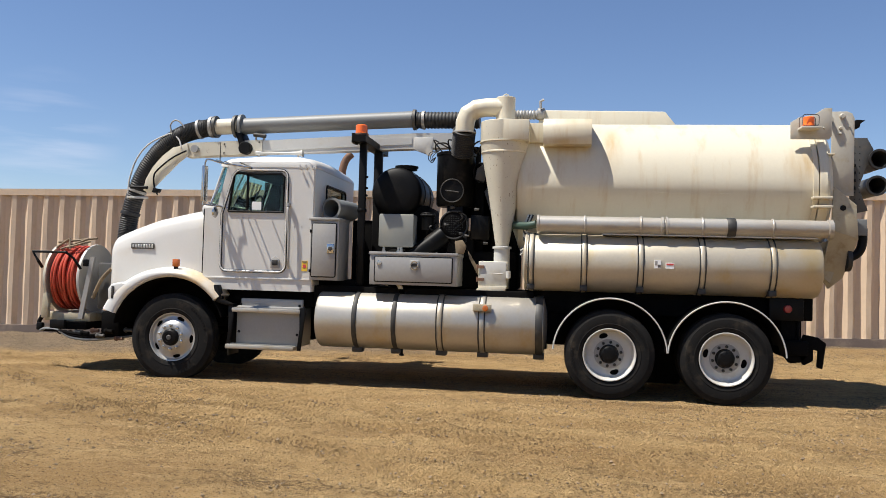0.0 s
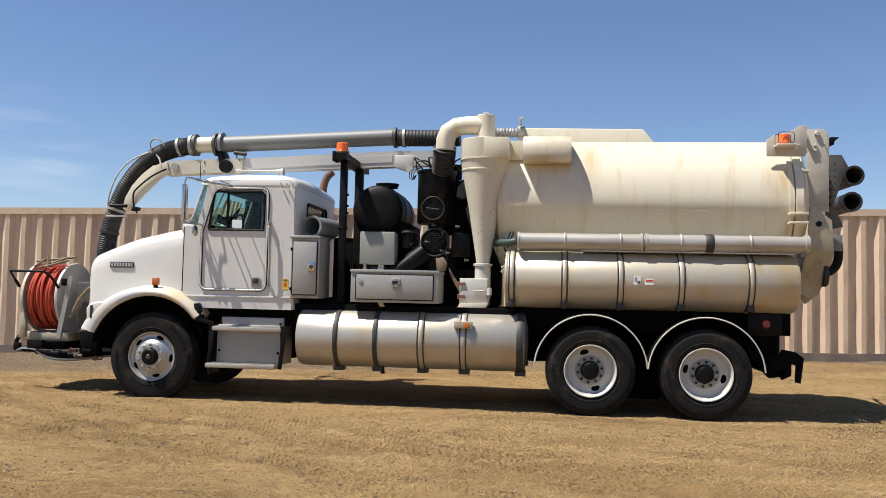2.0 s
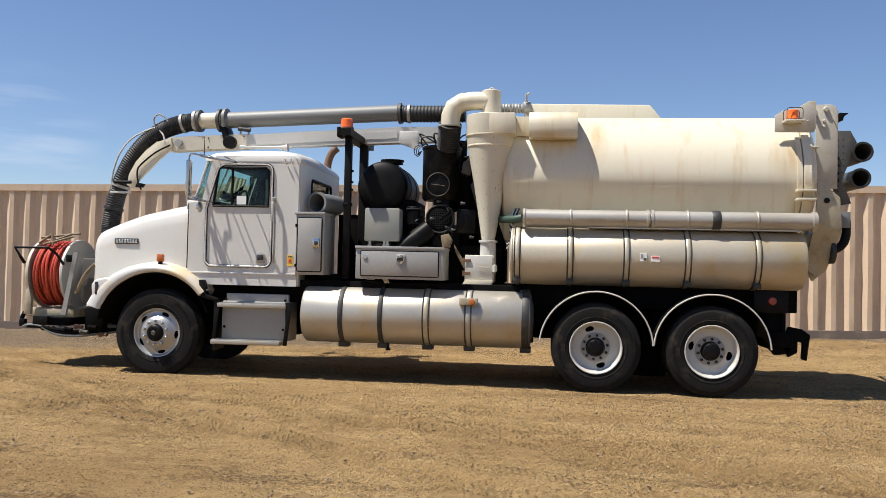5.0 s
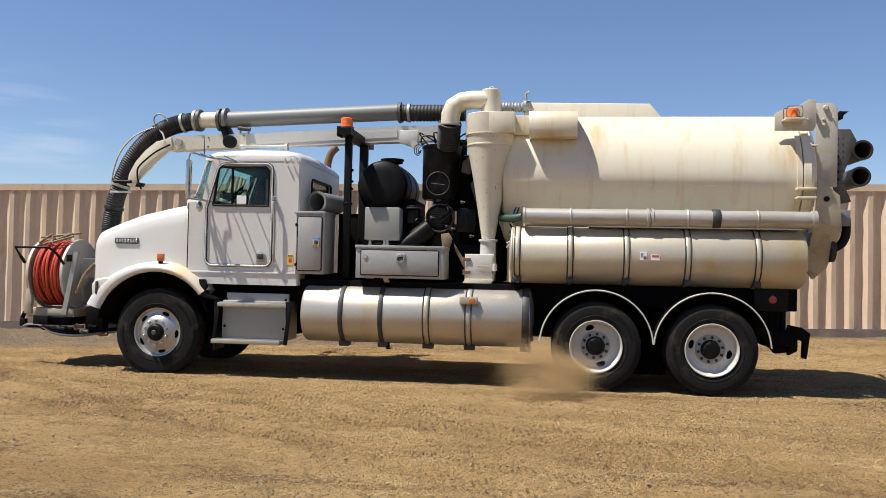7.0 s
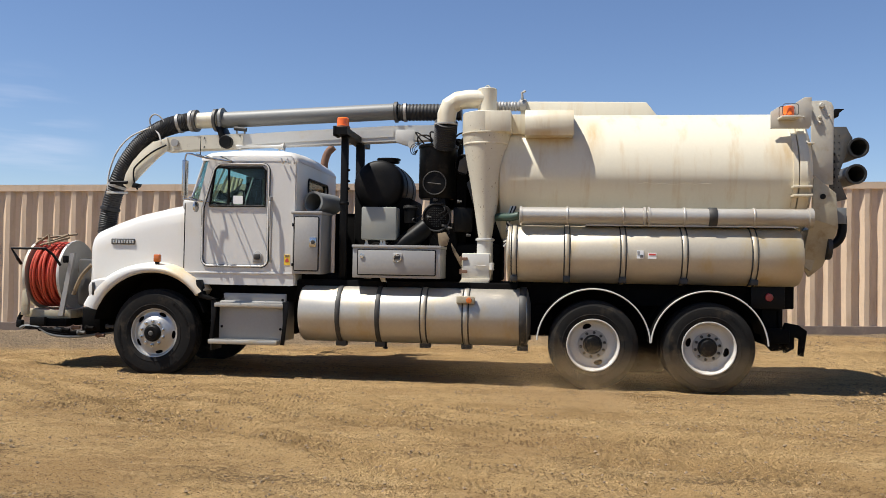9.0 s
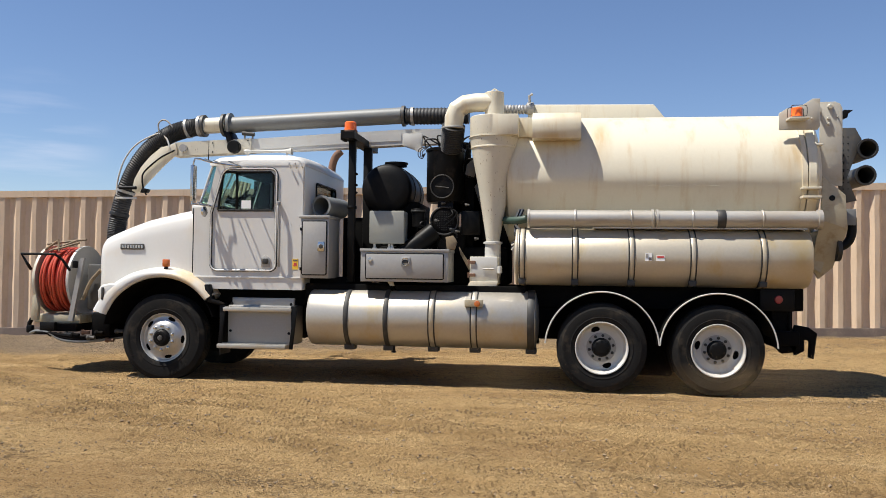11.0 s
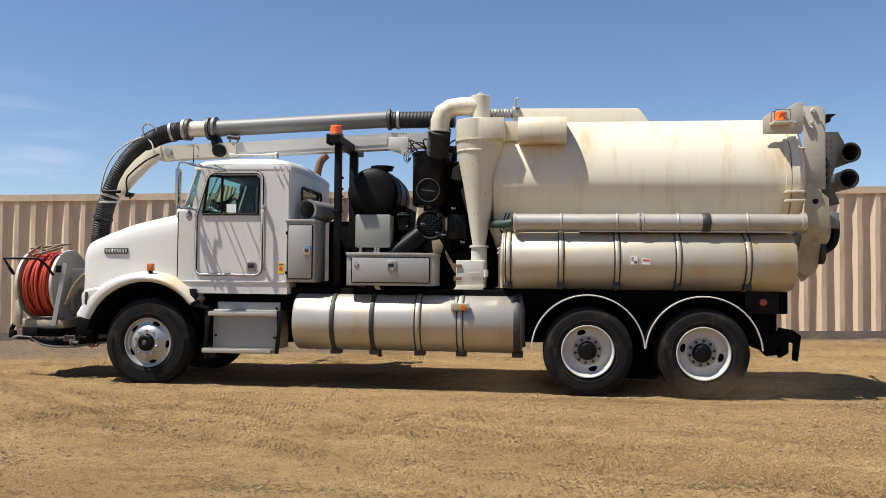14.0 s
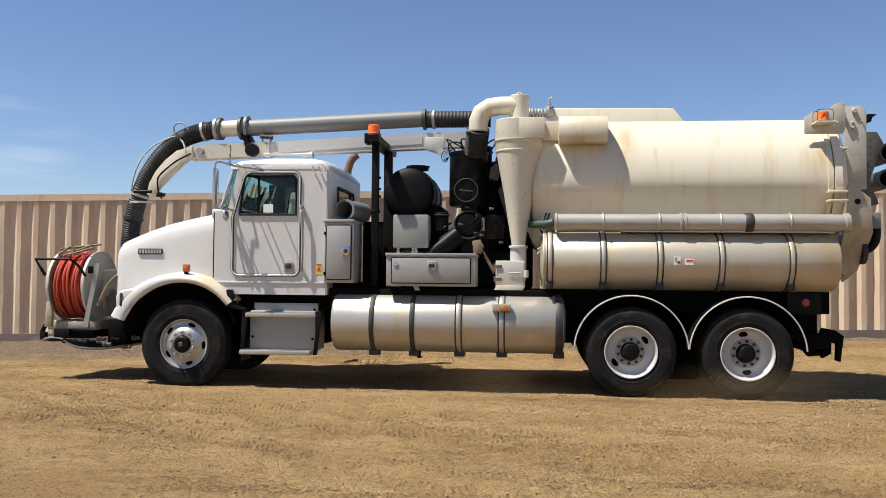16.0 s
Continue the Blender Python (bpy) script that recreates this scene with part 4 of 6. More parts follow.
cab()
def strap_round(parent, x, cy, cz, r, w=0.045, a0=0, a1=360, mat="strap", name="strap", y_in=None):
    """A steel band over a tank that lies along x."""
    secs = []
    n = 36
    for i in range(n + 1):
        a = radians(a0 + (a1 - a0) * i / n)
        c, s = math.cos(a), math.sin(a)
        secs.append([(x + dx, cy + (r + dr) * c, cz + (r + dr) * s) for dx, dr in ((-w / 2, -0.004), (w / 2, -0.004), (w / 2, 0.009), (w / 2 - 0.008, 0.014), (-w / 2 + 0.008, 0.014), (-w / 2, 0.009))])
    return part(name, loft(secs), mat, parent)


def tank_shell(x0, x1, r, lip=0.03, dome=0.05):
    return [(0, x0 - dome), (r * 0.5, x0 - dome * 0.85), (r - 0.07, x0 - dome * 0.3), (r - 0.02, x0 - 0.004), (r, x0 + lip), (r, (x0 + x1) / 2), (r, x1 - lip), (r - 0.02, x1 + 0.004), (r - 0.07, x1 + dome * 0.3), (r * 0.5, x1 + dome * 0.85), (0, x1 + dome)]


def side_tanks():
    for s in (0, 1):
        Y = (lambda y: y) if s == 0 else (lambda y: 2 * CY - y)
        # long water tank under the cab deck
        cy, cz, r = Y(0.42), 0.845, 0.375
        t = part("water_tank", lathe(tank_shell(-3.76, -0.82, r), (0, cy, cz), "x", 56), "alloy", truck, "dull aluminium water tank with dark straps")
        for x in (-3.24, -2.72):
            strap_round(t, x, cy, cz, r, 0.06)
        for x in (-2.13, -1.59):
            strap_round(t, x, cy, cz, r - 0.004, 0.06, mat="alloy")
            for dx in (-0.038, 0.038):
                strap_round(t, x + dx, cy, cz, r, 0.016)
        strap_round(t, -0.87, cy, cz, r, 0.09)
        for x in (-3.24, -2.72, -2.13, -1.59, -0.87):
            part("strap_clamp", box(x - 0.07, x + 0.07, cy - 0.12, cy + 0.02, cz - r - 0.05, cz - r + 0.03, 0.012), "strap", t)
        part("drain_valve", lathe([(0, 0), (0.02, 0), (0.02, -0.07), (0.035, -0.075), (0.035, -0.09), (0, -0.1)], (-2.65, cy - 0.1, cz - r + 0.02), "z", 10), "black", t)
        if s == 0:
            lb = part("light_bracket", box(-1.70, -1.47, 0.02, 0.10, 1.02, 1.11, 0.006), "door_tan", t, "small marker-light bracket")
            part("marker_light", lathe([(0, -0.03), (0.034, -0.025), (0.038, -0.01), (0.038, 0.0), (0, 0)], (-1.54, 0.02, 1.06), "y", 20), "amber", lb, "round amber marker light")
        # upper water tank over the rear wheels
        cy, cz, r = Y(0.42), 1.665, 0.365
        u = part("upper_tank", lathe(tank_shell(-1.05, 2.50, r, dome=0.06), (0, cy, cz), "x", 56), "alloy_warm", truck, "long dull aluminium side tank with strap bands")
        for x in (-0.99, -0.33, 0.36, 1.10, 1.93):
            for dx in (-0.034, 0.034):
                strap_round(u, x + dx, cy, cz, r, 0.015)
            strap_round(u, x, cy, cz, r - 0.004, 0.05, mat="alloy_warm")
        for x in (-0.99, -0.33, 0.36, 1.10, 1.93):
            part("strap_clamp", box(x - 0.045, x + 0.045, cy - 0.30, cy - 0.20, cz - r + 0.015, cz - r + 0.085, 0.008), "strap", u)
        strap_round(u, -1.06, cy, cz, r - 0.02, 0.03, mat="alloy_warm")
        if s == 0:
            sk = part("sticker", box(0.52, 0.60, 0.047, 0.062, 1.62, 1.72, 0), "paper", u, "white instruction sticker")
            part("sticker_bar", box(0.525, 0.555, 0.044, 0.047, 1.66, 1.71, 0), "alloy_box", sk)
            part("sticker_bar", box(0.56, 0.595, 0.044, 0.047, 1.63, 1.665, 0), "ink", sk)
            sk = part("sticker", box(0.655, 0.755, 0.047, 0.062, 1.62, 1.69, 0), "paper", u, "white sticker with red heading")
            part("sticker_bar", box(0.663, 0.747, 0.044, 0.047, 1.66, 1.682, 0), "red_ink", sk)
        # hose tube along the body
        cy, cz, r = Y(0.20), 2.145, 0.107
        p = part("hose_tray", lathe([(0, -0.93), (r, -0.93), (r + 0.012, -0.925), (r + 0.012, -0.90), (r, -0.895), (r, 0.60), (r + 0.014, 0.605), (r + 0.014, 0.63), (r - 0.02, 0.635), (r - 0.02, 0.655), (r + 0.014, 0.66), (r + 0.014, 0.685), (r, 0.69), (r, 2.56), (r + 0.015, 2.57), (r + 0.015, 2.62), (0, 2.62)], (0, cy, cz), "x", 32), "tray", truck, "dull aluminium hose storage tube")
        strap_round(p, 1.44, cy, cz, r, 0.10, mat="strap")
        for x in (-0.33, 0.36, 1.10, 1.93):
            strap_round(p, x, cy, cz, r, 0.025, mat="tray")
        part("tube_shelf", box(-0.1, 2.45, Y(0.16) if s == 0 else Y(0.5), Y(0.5) if s == 0 else Y(0.16), 2.025, 2.04, 0), "offwhite", truck)
        # half-round fenders over the rear wheels
        for x in (0.0, 1.384):
            secs = []
            for i in range(29):
                a = radians(4 + 172 * i / 28)
                c, sn = math.cos(a), math.sin(a)
                rr = 0.715
                ez = 0.965
                secs.append([(x + (rr + d) * c * 0.965, Y(yy), 0.545 + (rr + d) * sn * ez) for yy, d in ((-0.012, -0.004), (-0.012, 0.008), (0.62, 0.008), (0.62, -0.004))])
            edge = []
            for i in range(29):
                a = radians(4 + 172 * i / 28)
                c, sn = math.cos(a), math.sin(a)
                edge.append((x + 0.715 * c * 0.965, Y(-0.015), 0.545 + 0.715 * sn * 0.965))
            arch = part("wheel_arch", loft(secs), "black", truck, "thin half-round rear fender with pale edge")
            part("arch_edge", sweep(edge, 0.010, 8), "offwhite", arch, "pale rolled fender edge")
        part("arch_stay", box(0.66, 0.72, Y(0.0) if s == 0 else Y(0.1), Y(0.1) if s == 0 else Y(0.0), 0.60, 0.75, 0.005), "chassis", truck)


side_tanks()


def debris_tank():
    r, cz = 0.90, 2.64
    # shell: round above the waist, tucked in below it
    def section(x, k=1.0):
        pts = []
        for i in range(64):
            a = 2 * math.pi * i / 64 + math.pi / 64
            c, s = math.cos(a), math.sin(a)
            y, z = r * k * c, r * k * s
            if s < 0:
                y *= 1 - 0.11 * min(1, -s * 2.2)
                z *= 0.945
            else:
                z *= 1.055
            pts.append((x, CY + y, cz + z))
        return pts
    secs = [section(-1.32, 0.3), section(-1.28, 0.7), section(-1.20, 0.93), section(-1.12, 0.99), section(-1.08), section(0.1), section(1.0), section(1.9), section(2.50)]
    t = part("debris_tank", loft(secs), "cream", truck, "cream painted cylindrical debris tank with rust streaks", 25)

    def hoop(name, x0, x1, k0, k1, mat="cream"):
        inner, outer = (lambda x: section(x, k0)), (lambda x: section(x, k1))
        bm = bmesh.new()
        rings = [[bm.verts.new(c) for c in q] for q in (inner(x0), outer(x0), outer(x1), inner(x1))]
        for a, b in zip(rings, rings[1:] + rings[:1]):
            for i in range(64):
                bm.faces.new((a[i], a[(i + 1) % 64], b[(i + 1) % 64], b[i]))
        return part(name, bm, mat, t, smooth=25)

    lap = random.Random(8)
    lap_line = [(-0.95 + 0.1 * i, 0.0, 2.575 + lap.uniform(-0.006, 0.006) * (2.2 if 14 < i < 24 else 0.6)) for i in range(15, 25)]
    part("lap_seam", sweep([(x, CY - r * math.sqrt(max(0.0, 1 - ((z - cz) / (r * 0.945)) ** 2)) * (1 - 0.11 * min(1, (cz - z) / r * 2.2)), z) for x, q, z in lap_line], [0.0015 + 0.003 * lap.random() for i in lap_line], 8), "cream", t, "wavy welded lap seam along the tank")
    hoop("seam", 1.02, 1.045, 0.99, 1.0025)
    hoop("rear_flange", 2.44, 2.50, 0.98, 1.025)
    hoop("door_flange", 2.512, 2.60, 0.98, 1.045)
    hoop("door_ring", 2.60, 2.63, 0.98, 1.02)
    d = part("rear_door", loft([section(2.52, 0.99), section(2.64, 0.99), section(2.69, 0.93), section(2.74, 0.7), section(2.76, 0.3)]), "cream", t, "dished cream rear door", 40)
    for z in (2.54, 2.43):
        part("door_lug", box(2.42, 2.64, 0.24, 0.42, z - 0.015, z + 0.015, 0.005), "cream", t)
    for z in (3.10, 2.66):
        part("door_clamp", box(2.62, 2.71, 0.42, 0.52, z - 0.012, z + 0.012, 0.004), "cream", t)
    # inlet duct on the near top edge, with its rounded roof
    secs = []
    for x in (-0.88, -0.865, -0.28, -0.265):
        k = 0.985 if x in (-0.88, -0.265) else 1
        secs.append([(x, 0.46 + y * k, 3.335 + z * k) for y, z in ((-0.22, -0.16), (-0.245, -0.10), (-0.25, 0.0), (-0.235, 0.08), (-0.19, 0.14), (-0.12, 0.18), (0.0, 0.2), (0.5, 0.2), (0.5, -0.16))])
    part("inlet_duct", loft(secs), "cream", t, "cream inlet duct welded on the tank", 30)
    # far-side duct over the roof
    part("roof_duct", prism([(-1.0, 3.3), (-1.0, 3.945), (0.82, 3.925), (1.0, 3.70), (1.0, 3.3)], 1.95, 2.12, 0.02), "cream", t, "low cream duct along the tank roof")
    for x0, x1 in ((-1.02, -0.92),):
        cp = part("hose_coupling", lathe([(0.07, x0), (0.09, x0 + 0.01), (0.09, x1), (0.07, x1 + 0.01)], (0, 1.95, 3.885), "x", 20, closed=True), "alloy_box", t)
        part("flex_hose", sweep([(-1.5 + 0.5 * i / 40, 1.95, 3.87) for i in range(41)], [0.068 + 0.010 * math.sin(i * 1.7) for i in range(41)], 16), "alloy_box", cp, "ribbed grey flexible hose", 70)
        part("coupling_lever", sweep([(-0.97, 1.86, 3.95), (-0.98, 1.86, 4.05), (-0.93, 1.86, 4.08)], 0.02, 8), "alloy_box", cp)
    # hinge and beacon brackets at the rear top
    br = part("hinge_plate", prism([(2.18, 3.28), (2.18, 3.49), (2.27, 3.55), (2.46, 3.59), (2.58, 3.67), (2.67, 3.67), (2.67, 3.33), (2.64, 3.28)], 0.42, 0.445, 0.004), "hinge_grey", t, "grey steel hinge plate")
    part("hinge_plate", prism([(2.72, 2.60), (2.72, 3.66), (2.90, 3.665), (2.96, 3.64), (2.99, 3.58), (2.99, 2.60)], 0.60, 0.63, 0.004), "hinge_grey", t, "upright grey door arm plate")
    pn = bmesh.new()
    for x, z, q in ((2.84, 3.60, 0.035), (2.82, 3.45, 0.02), (2.82, 3.38, 0.018), (2.93, 3.47, 0.008), (2.57, 3.42, 0.012)):
        lathe([(q, 0.0), (q, -0.02), (q * 0.7, -0.03), (0, -0.03)], (x, 0.60 if x > 2.7 else 0.42, z), "y", 12, pn)
    tagged(part("hinge_pin", pn, "hinge_grey", br), kind="stuff")
    part("hinge_tube", lathe([(0, 0), (0.03, 0), (0.03, 1.4), (0, 1.4)], (2.70, 0.54, 3.55), "y", 16), "hinge_grey", br)
    sh = part("beacon_shelf", prism([(2.26, 3.385), (2.49, 3.385), (2.49, 3.41), (2.26, 3.41)], 0.22, 0.42, 0.004), "cream_worn", br, "small beacon shelf")
    bc = part("beacon", lathe([(0, 0), (0.072, 0), (0.072, 0.02), (0.068, 0.025), (0.067, 0.118), (0.058, 0.128), (0, 0.13)], (2.365, 0.32, 3.41), "z", 24), "orange", t, "orange flashing beacon in a wire guard")
    for y in (0.24, 0.40):
        part("beacon_guard", sweep([(x, y, z) for x, z in rounded(2.275, 2.465, 3.415, 3.555, 0.03, 3)] + [(2.435, y, 3.415)], 0.0045, 6), "strap", bc)
    part("rear_lamp", prism([(2.99, 3.45), (3.05, 3.46), (3.06, 3.51), (3.12, 3.555), (3.01, 3.56), (2.99, 3.53)], 0.6, 0.75, 0.006), "black", t, "black work lamp")
    # suction tube rack
    rk = part("tube_rack", prism([(3.06, 3.40), (3.28, 3.40), (3.36, 3.25), (3.18, 2.75), (3.30, 2.45), (3.08, 2.40)], 1.02, 1.05, 0.004), "dark_steel", t, "dark grey steel rack plate with bolt holes")
    # raised black dots stand in for the shaded holes of the rack plate
    hb = bmesh.new()
    for i in range(9):
        bolts(hb, [(3.13, 1.02, 2.60 + i * 0.085), (3.19, 1.02, 2.60 + i * 0.085)], 0.008, "y", 0.003)
    tagged(part("rack_bolt", hb, "black", rk), kind="stuff")
    for i in range(4):
        part("rack_slot", box(3.08, 3.14, 1.0, 1.02, 2.72 + i * 0.10, 2.76 + i * 0.10, 0.004), "black", rk)
    for x, z in ((3.42, 3.12), (3.395, 2.775)):
        tb = part("suction_tube", sweep([(x, 0.98, z), (x, 1.6, z)], 0.125, 36, hollow=0.02), "dark_steel", t, "dirty dark suction tube with open end")
        # black disc added deep in the open tube in place of its inner shade
        part("tube_plug", lathe([(0, 1.5), (0.108, 1.5), (0.108, 1.54), (0, 1.54)], (x, 0, z), "y", 24), "hose", tb)
        part("tube_lip", lathe([(0.131, 0.97), (0.131, 1.03), (0.106, 1.03), (0.106, 0.97)], (x, 0, z), "y", 36, closed=True), "hose", tb)
    # lower door shute
    dp = part("door_side_plate", prism([(2.70, 2.70), (2.77, 2.64), (2.97, 2.47), (2.995, 2.05), (2.68, 2.15)], 0.42, 0.45, 0.004), "door_tan", t, "dirt-stained cream side plate of the rear door")
    part("door_side_skirt", loft([[(x0, yy, z0), (x1, yy, z1), (x1, yy + 0.03, z1), (x0, yy + 0.03, z0)] for x0, z0, x1, z1, yy in ((2.68, 2.15, 2.995, 2.05, 0.42), (2.62, 1.60, 2.89, 1.57, 0.66), (2.73, 1.43, 2.745, 1.43, 0.72))]), "door_tan", t, "inward-folded lower plate of the rear door", 20)
    part("door_hole", lathe([(0.035, 0), (0.035, -0.012), (0, -0.012)], (2.81, 0.42, 2.43), "y", 14), "black", dp)
    part("door_shute", loft([[(2.60, 0.62, 2.0), (2.93, 0.62, 2.1), (2.93, 1.9, 2.1), (2.60, 1.9, 2.0)], [(2.60, 0.64, 1.6), (2.74, 0.64, 1.5), (2.74, 1.88, 1.5), (2.60, 1.88, 1.6)]]), "door_tan", t)
    part("drain_cover", box(2.97, 3.12, 0.5, 0.52, 2.10, 2.30, 0.004), "grey_pipe", t)
    vl = part("drain_valve", sweep(spline([(2.86, 0.6, 1.85), (2.96, 0.6, 1.83), (3.06, 0.6, 1.90), (3.10, 0.6, 2.02), (3.10, 0.6, 2.2)], 5), [0.055] * 21, 14), "black", t, "black drain valve and hose")
    part("valve_flange", lathe([(0, 0), (0.15, 0), (0.15, 0.05), (0, 0.05)], (2.90, 0.6, 1.8), "x", 20), "strap", vl)


debris_tank()


def cyclone():
    cx, cy = -1.39, 0.55
    c = part("cyclone", lathe([(0.0, 3.495), (0.312, 3.495), (0.32, 3.487), (0.32, 3.225), (0.316, 3.21), (0.304, 3.10), (0.20, 2.57), (0.086, 1.86), (0.086, 1.83)], (cx, cy, 0), "z", 48), "cream_worn", truck, "cream cyclone separator cone with chipped rusty paint", 30)
    part("cyclone_duct", box(cx, -1.06, cy - 0.322, cy + 0.2, 3.225, 3.49, 0.006), "cream", c, "square tangential duct of the cyclone")
    part("duct_joint", box(-1.07, -0.87, cy - 0.06, cy + 0.2, 3.23, 3.485, 0.004), "cream", c)
    sd = bmesh.new()
    lathe([(0.318, 3.215), (0.33, 3.218), (0.33, 3.23), (0.318, 3.233)], (cx, cy, 0), "z", 48, sd, True)
    lathe([(0.300, 3.075), (0.308, 3.08), (0.308, 3.095), (0.303, 3.10)], (cx, cy, 0), "z", 48, sd, True)
    part("weld_bead", sd, "cream", c)
    part("duct_collar", lathe([(0.13, 0), (0.145, 0.005), (0.145, 0.03), (0.13, 0.035)], (cx, cy, 3.49), "z", 28, closed=True), "cream", c)
    pipe = part("outlet_pipe", lathe([(0, 3.45), (0.126, 3.45), (0.126, 3.825), (0.12, 3.832), (0, 3.835)], (cx, cy, 0), "z", 32), "cream", c, "cream steel outlet pipe with mitred elbow")
    part("lift_ring", sweep([(cx - 0.04 + 0.0, cy, 3.83), (cx - 0.03, cy, 3.865), (cx, cy, 3.88), (cx + 0.03, cy, 3.865), (cx + 0.04, cy, 3.83)], 0.008, 6), "cream", pipe)
    elbow = [(cx, cy, 3.70), (-1.64, cy, 3.70), (-1.78, cy, 3.68), (-1.885, cy, 3.61), (-1.925, cy, 3.50), (-1.93, cy, 3.36)]
    part("elbow", sweep(elbow, [0.122, 0.122, 0.124, 0.128, 0.128, 0.122], 32), "cream", pipe, smooth=14)
    rib = [(-1.93 - 0.05 * (i / 56), cy + 0.20 * i / 56, 3.40 - 0.30 * i / 56) for i in range(57)]
    part("rubber_boot", sweep(rib, [0.148 + (0.006 if i % 4 in (1, 2) else -0.004) for i in range(57)], 28), "hose", pipe, "ribbed black rubber boot", 20)
    for z in (3.35,):
        part("boot_clamp", lathe([(0.153, z), (0.160, z + 0.005), (0.160, z + 0.02), (0.153, z + 0.025)], (-1.935, cy, 0), "z", 28, closed=True), "alloy_box", pipe)
    low = part("discharge_pipe", lathe([(0.105, 1.86), (0.125, 1.855), (0.125, 1.83), (0.105, 1.825), (0.105, 1.4), (0, 1.4)], (cx, cy, 0), "z", 28), "offwhite", c)
    bx = part("discharge_box", box(-1.68, -1.30, 0.42, 0.85, 1.30, 1.66, 0.012), "cream_worn", c, "cream clean-out box with hinged door")
    dr = part("cleanout_door", box(-1.665, -1.315, 0.375, 0.42, 1.34, 1.655, 0.01), "offwhite", bx, "white clean-out door")
    for z in (1.42, 1.585):
        hg = bmesh.new()
        box(-1.70, -1.60, 0.36, 0.38, z - 0.02, z + 0.02, 0.004, 1, hg)
        lathe([(0, -0.035), (0.012, -0.035), (0.012, 0.035), (0, 0.035)], (-1.69, 0.37, z), "z", 8, hg)
        part("door_hinge", hg, "rust", dr)
    lt = part("door_clamp", sweep([(-1.5, 0.36, 1.50), (-1.36, 0.35, 1.50)], 0.008, 6), "alloy_box", dr)
    part("clamp_knob", lathe([(0, -0.05), (0.03, -0.045), (0.03, 0.045), (0, 0.05)], (-1.285, 0.37, 1.49), "z", 12), "offwhite", lt)
    part("drip_tray", prism([(-1.72, 1.24), (-1.34, 1.24), (-1.30, 1.34), (-1.66, 1.34)], 0.33, 0.6, 0.004), "cream", bx, "rust-stained drip lip")
    # tan arm given a darker brown, so its shade is in the colour
    part("rock_arm", prism([(-1.86, 1.80), (-1.70, 1.55), (-1.72, 1.48), (-1.84, 1.70)], 0.7, 0.74, 0.004), "tarp", bx)
    part("tank_bracket", box(-1.12, -0.96, 0.48, 0.55, 2.42, 2.52, 0.006), "offwhite", c)


cyclone()


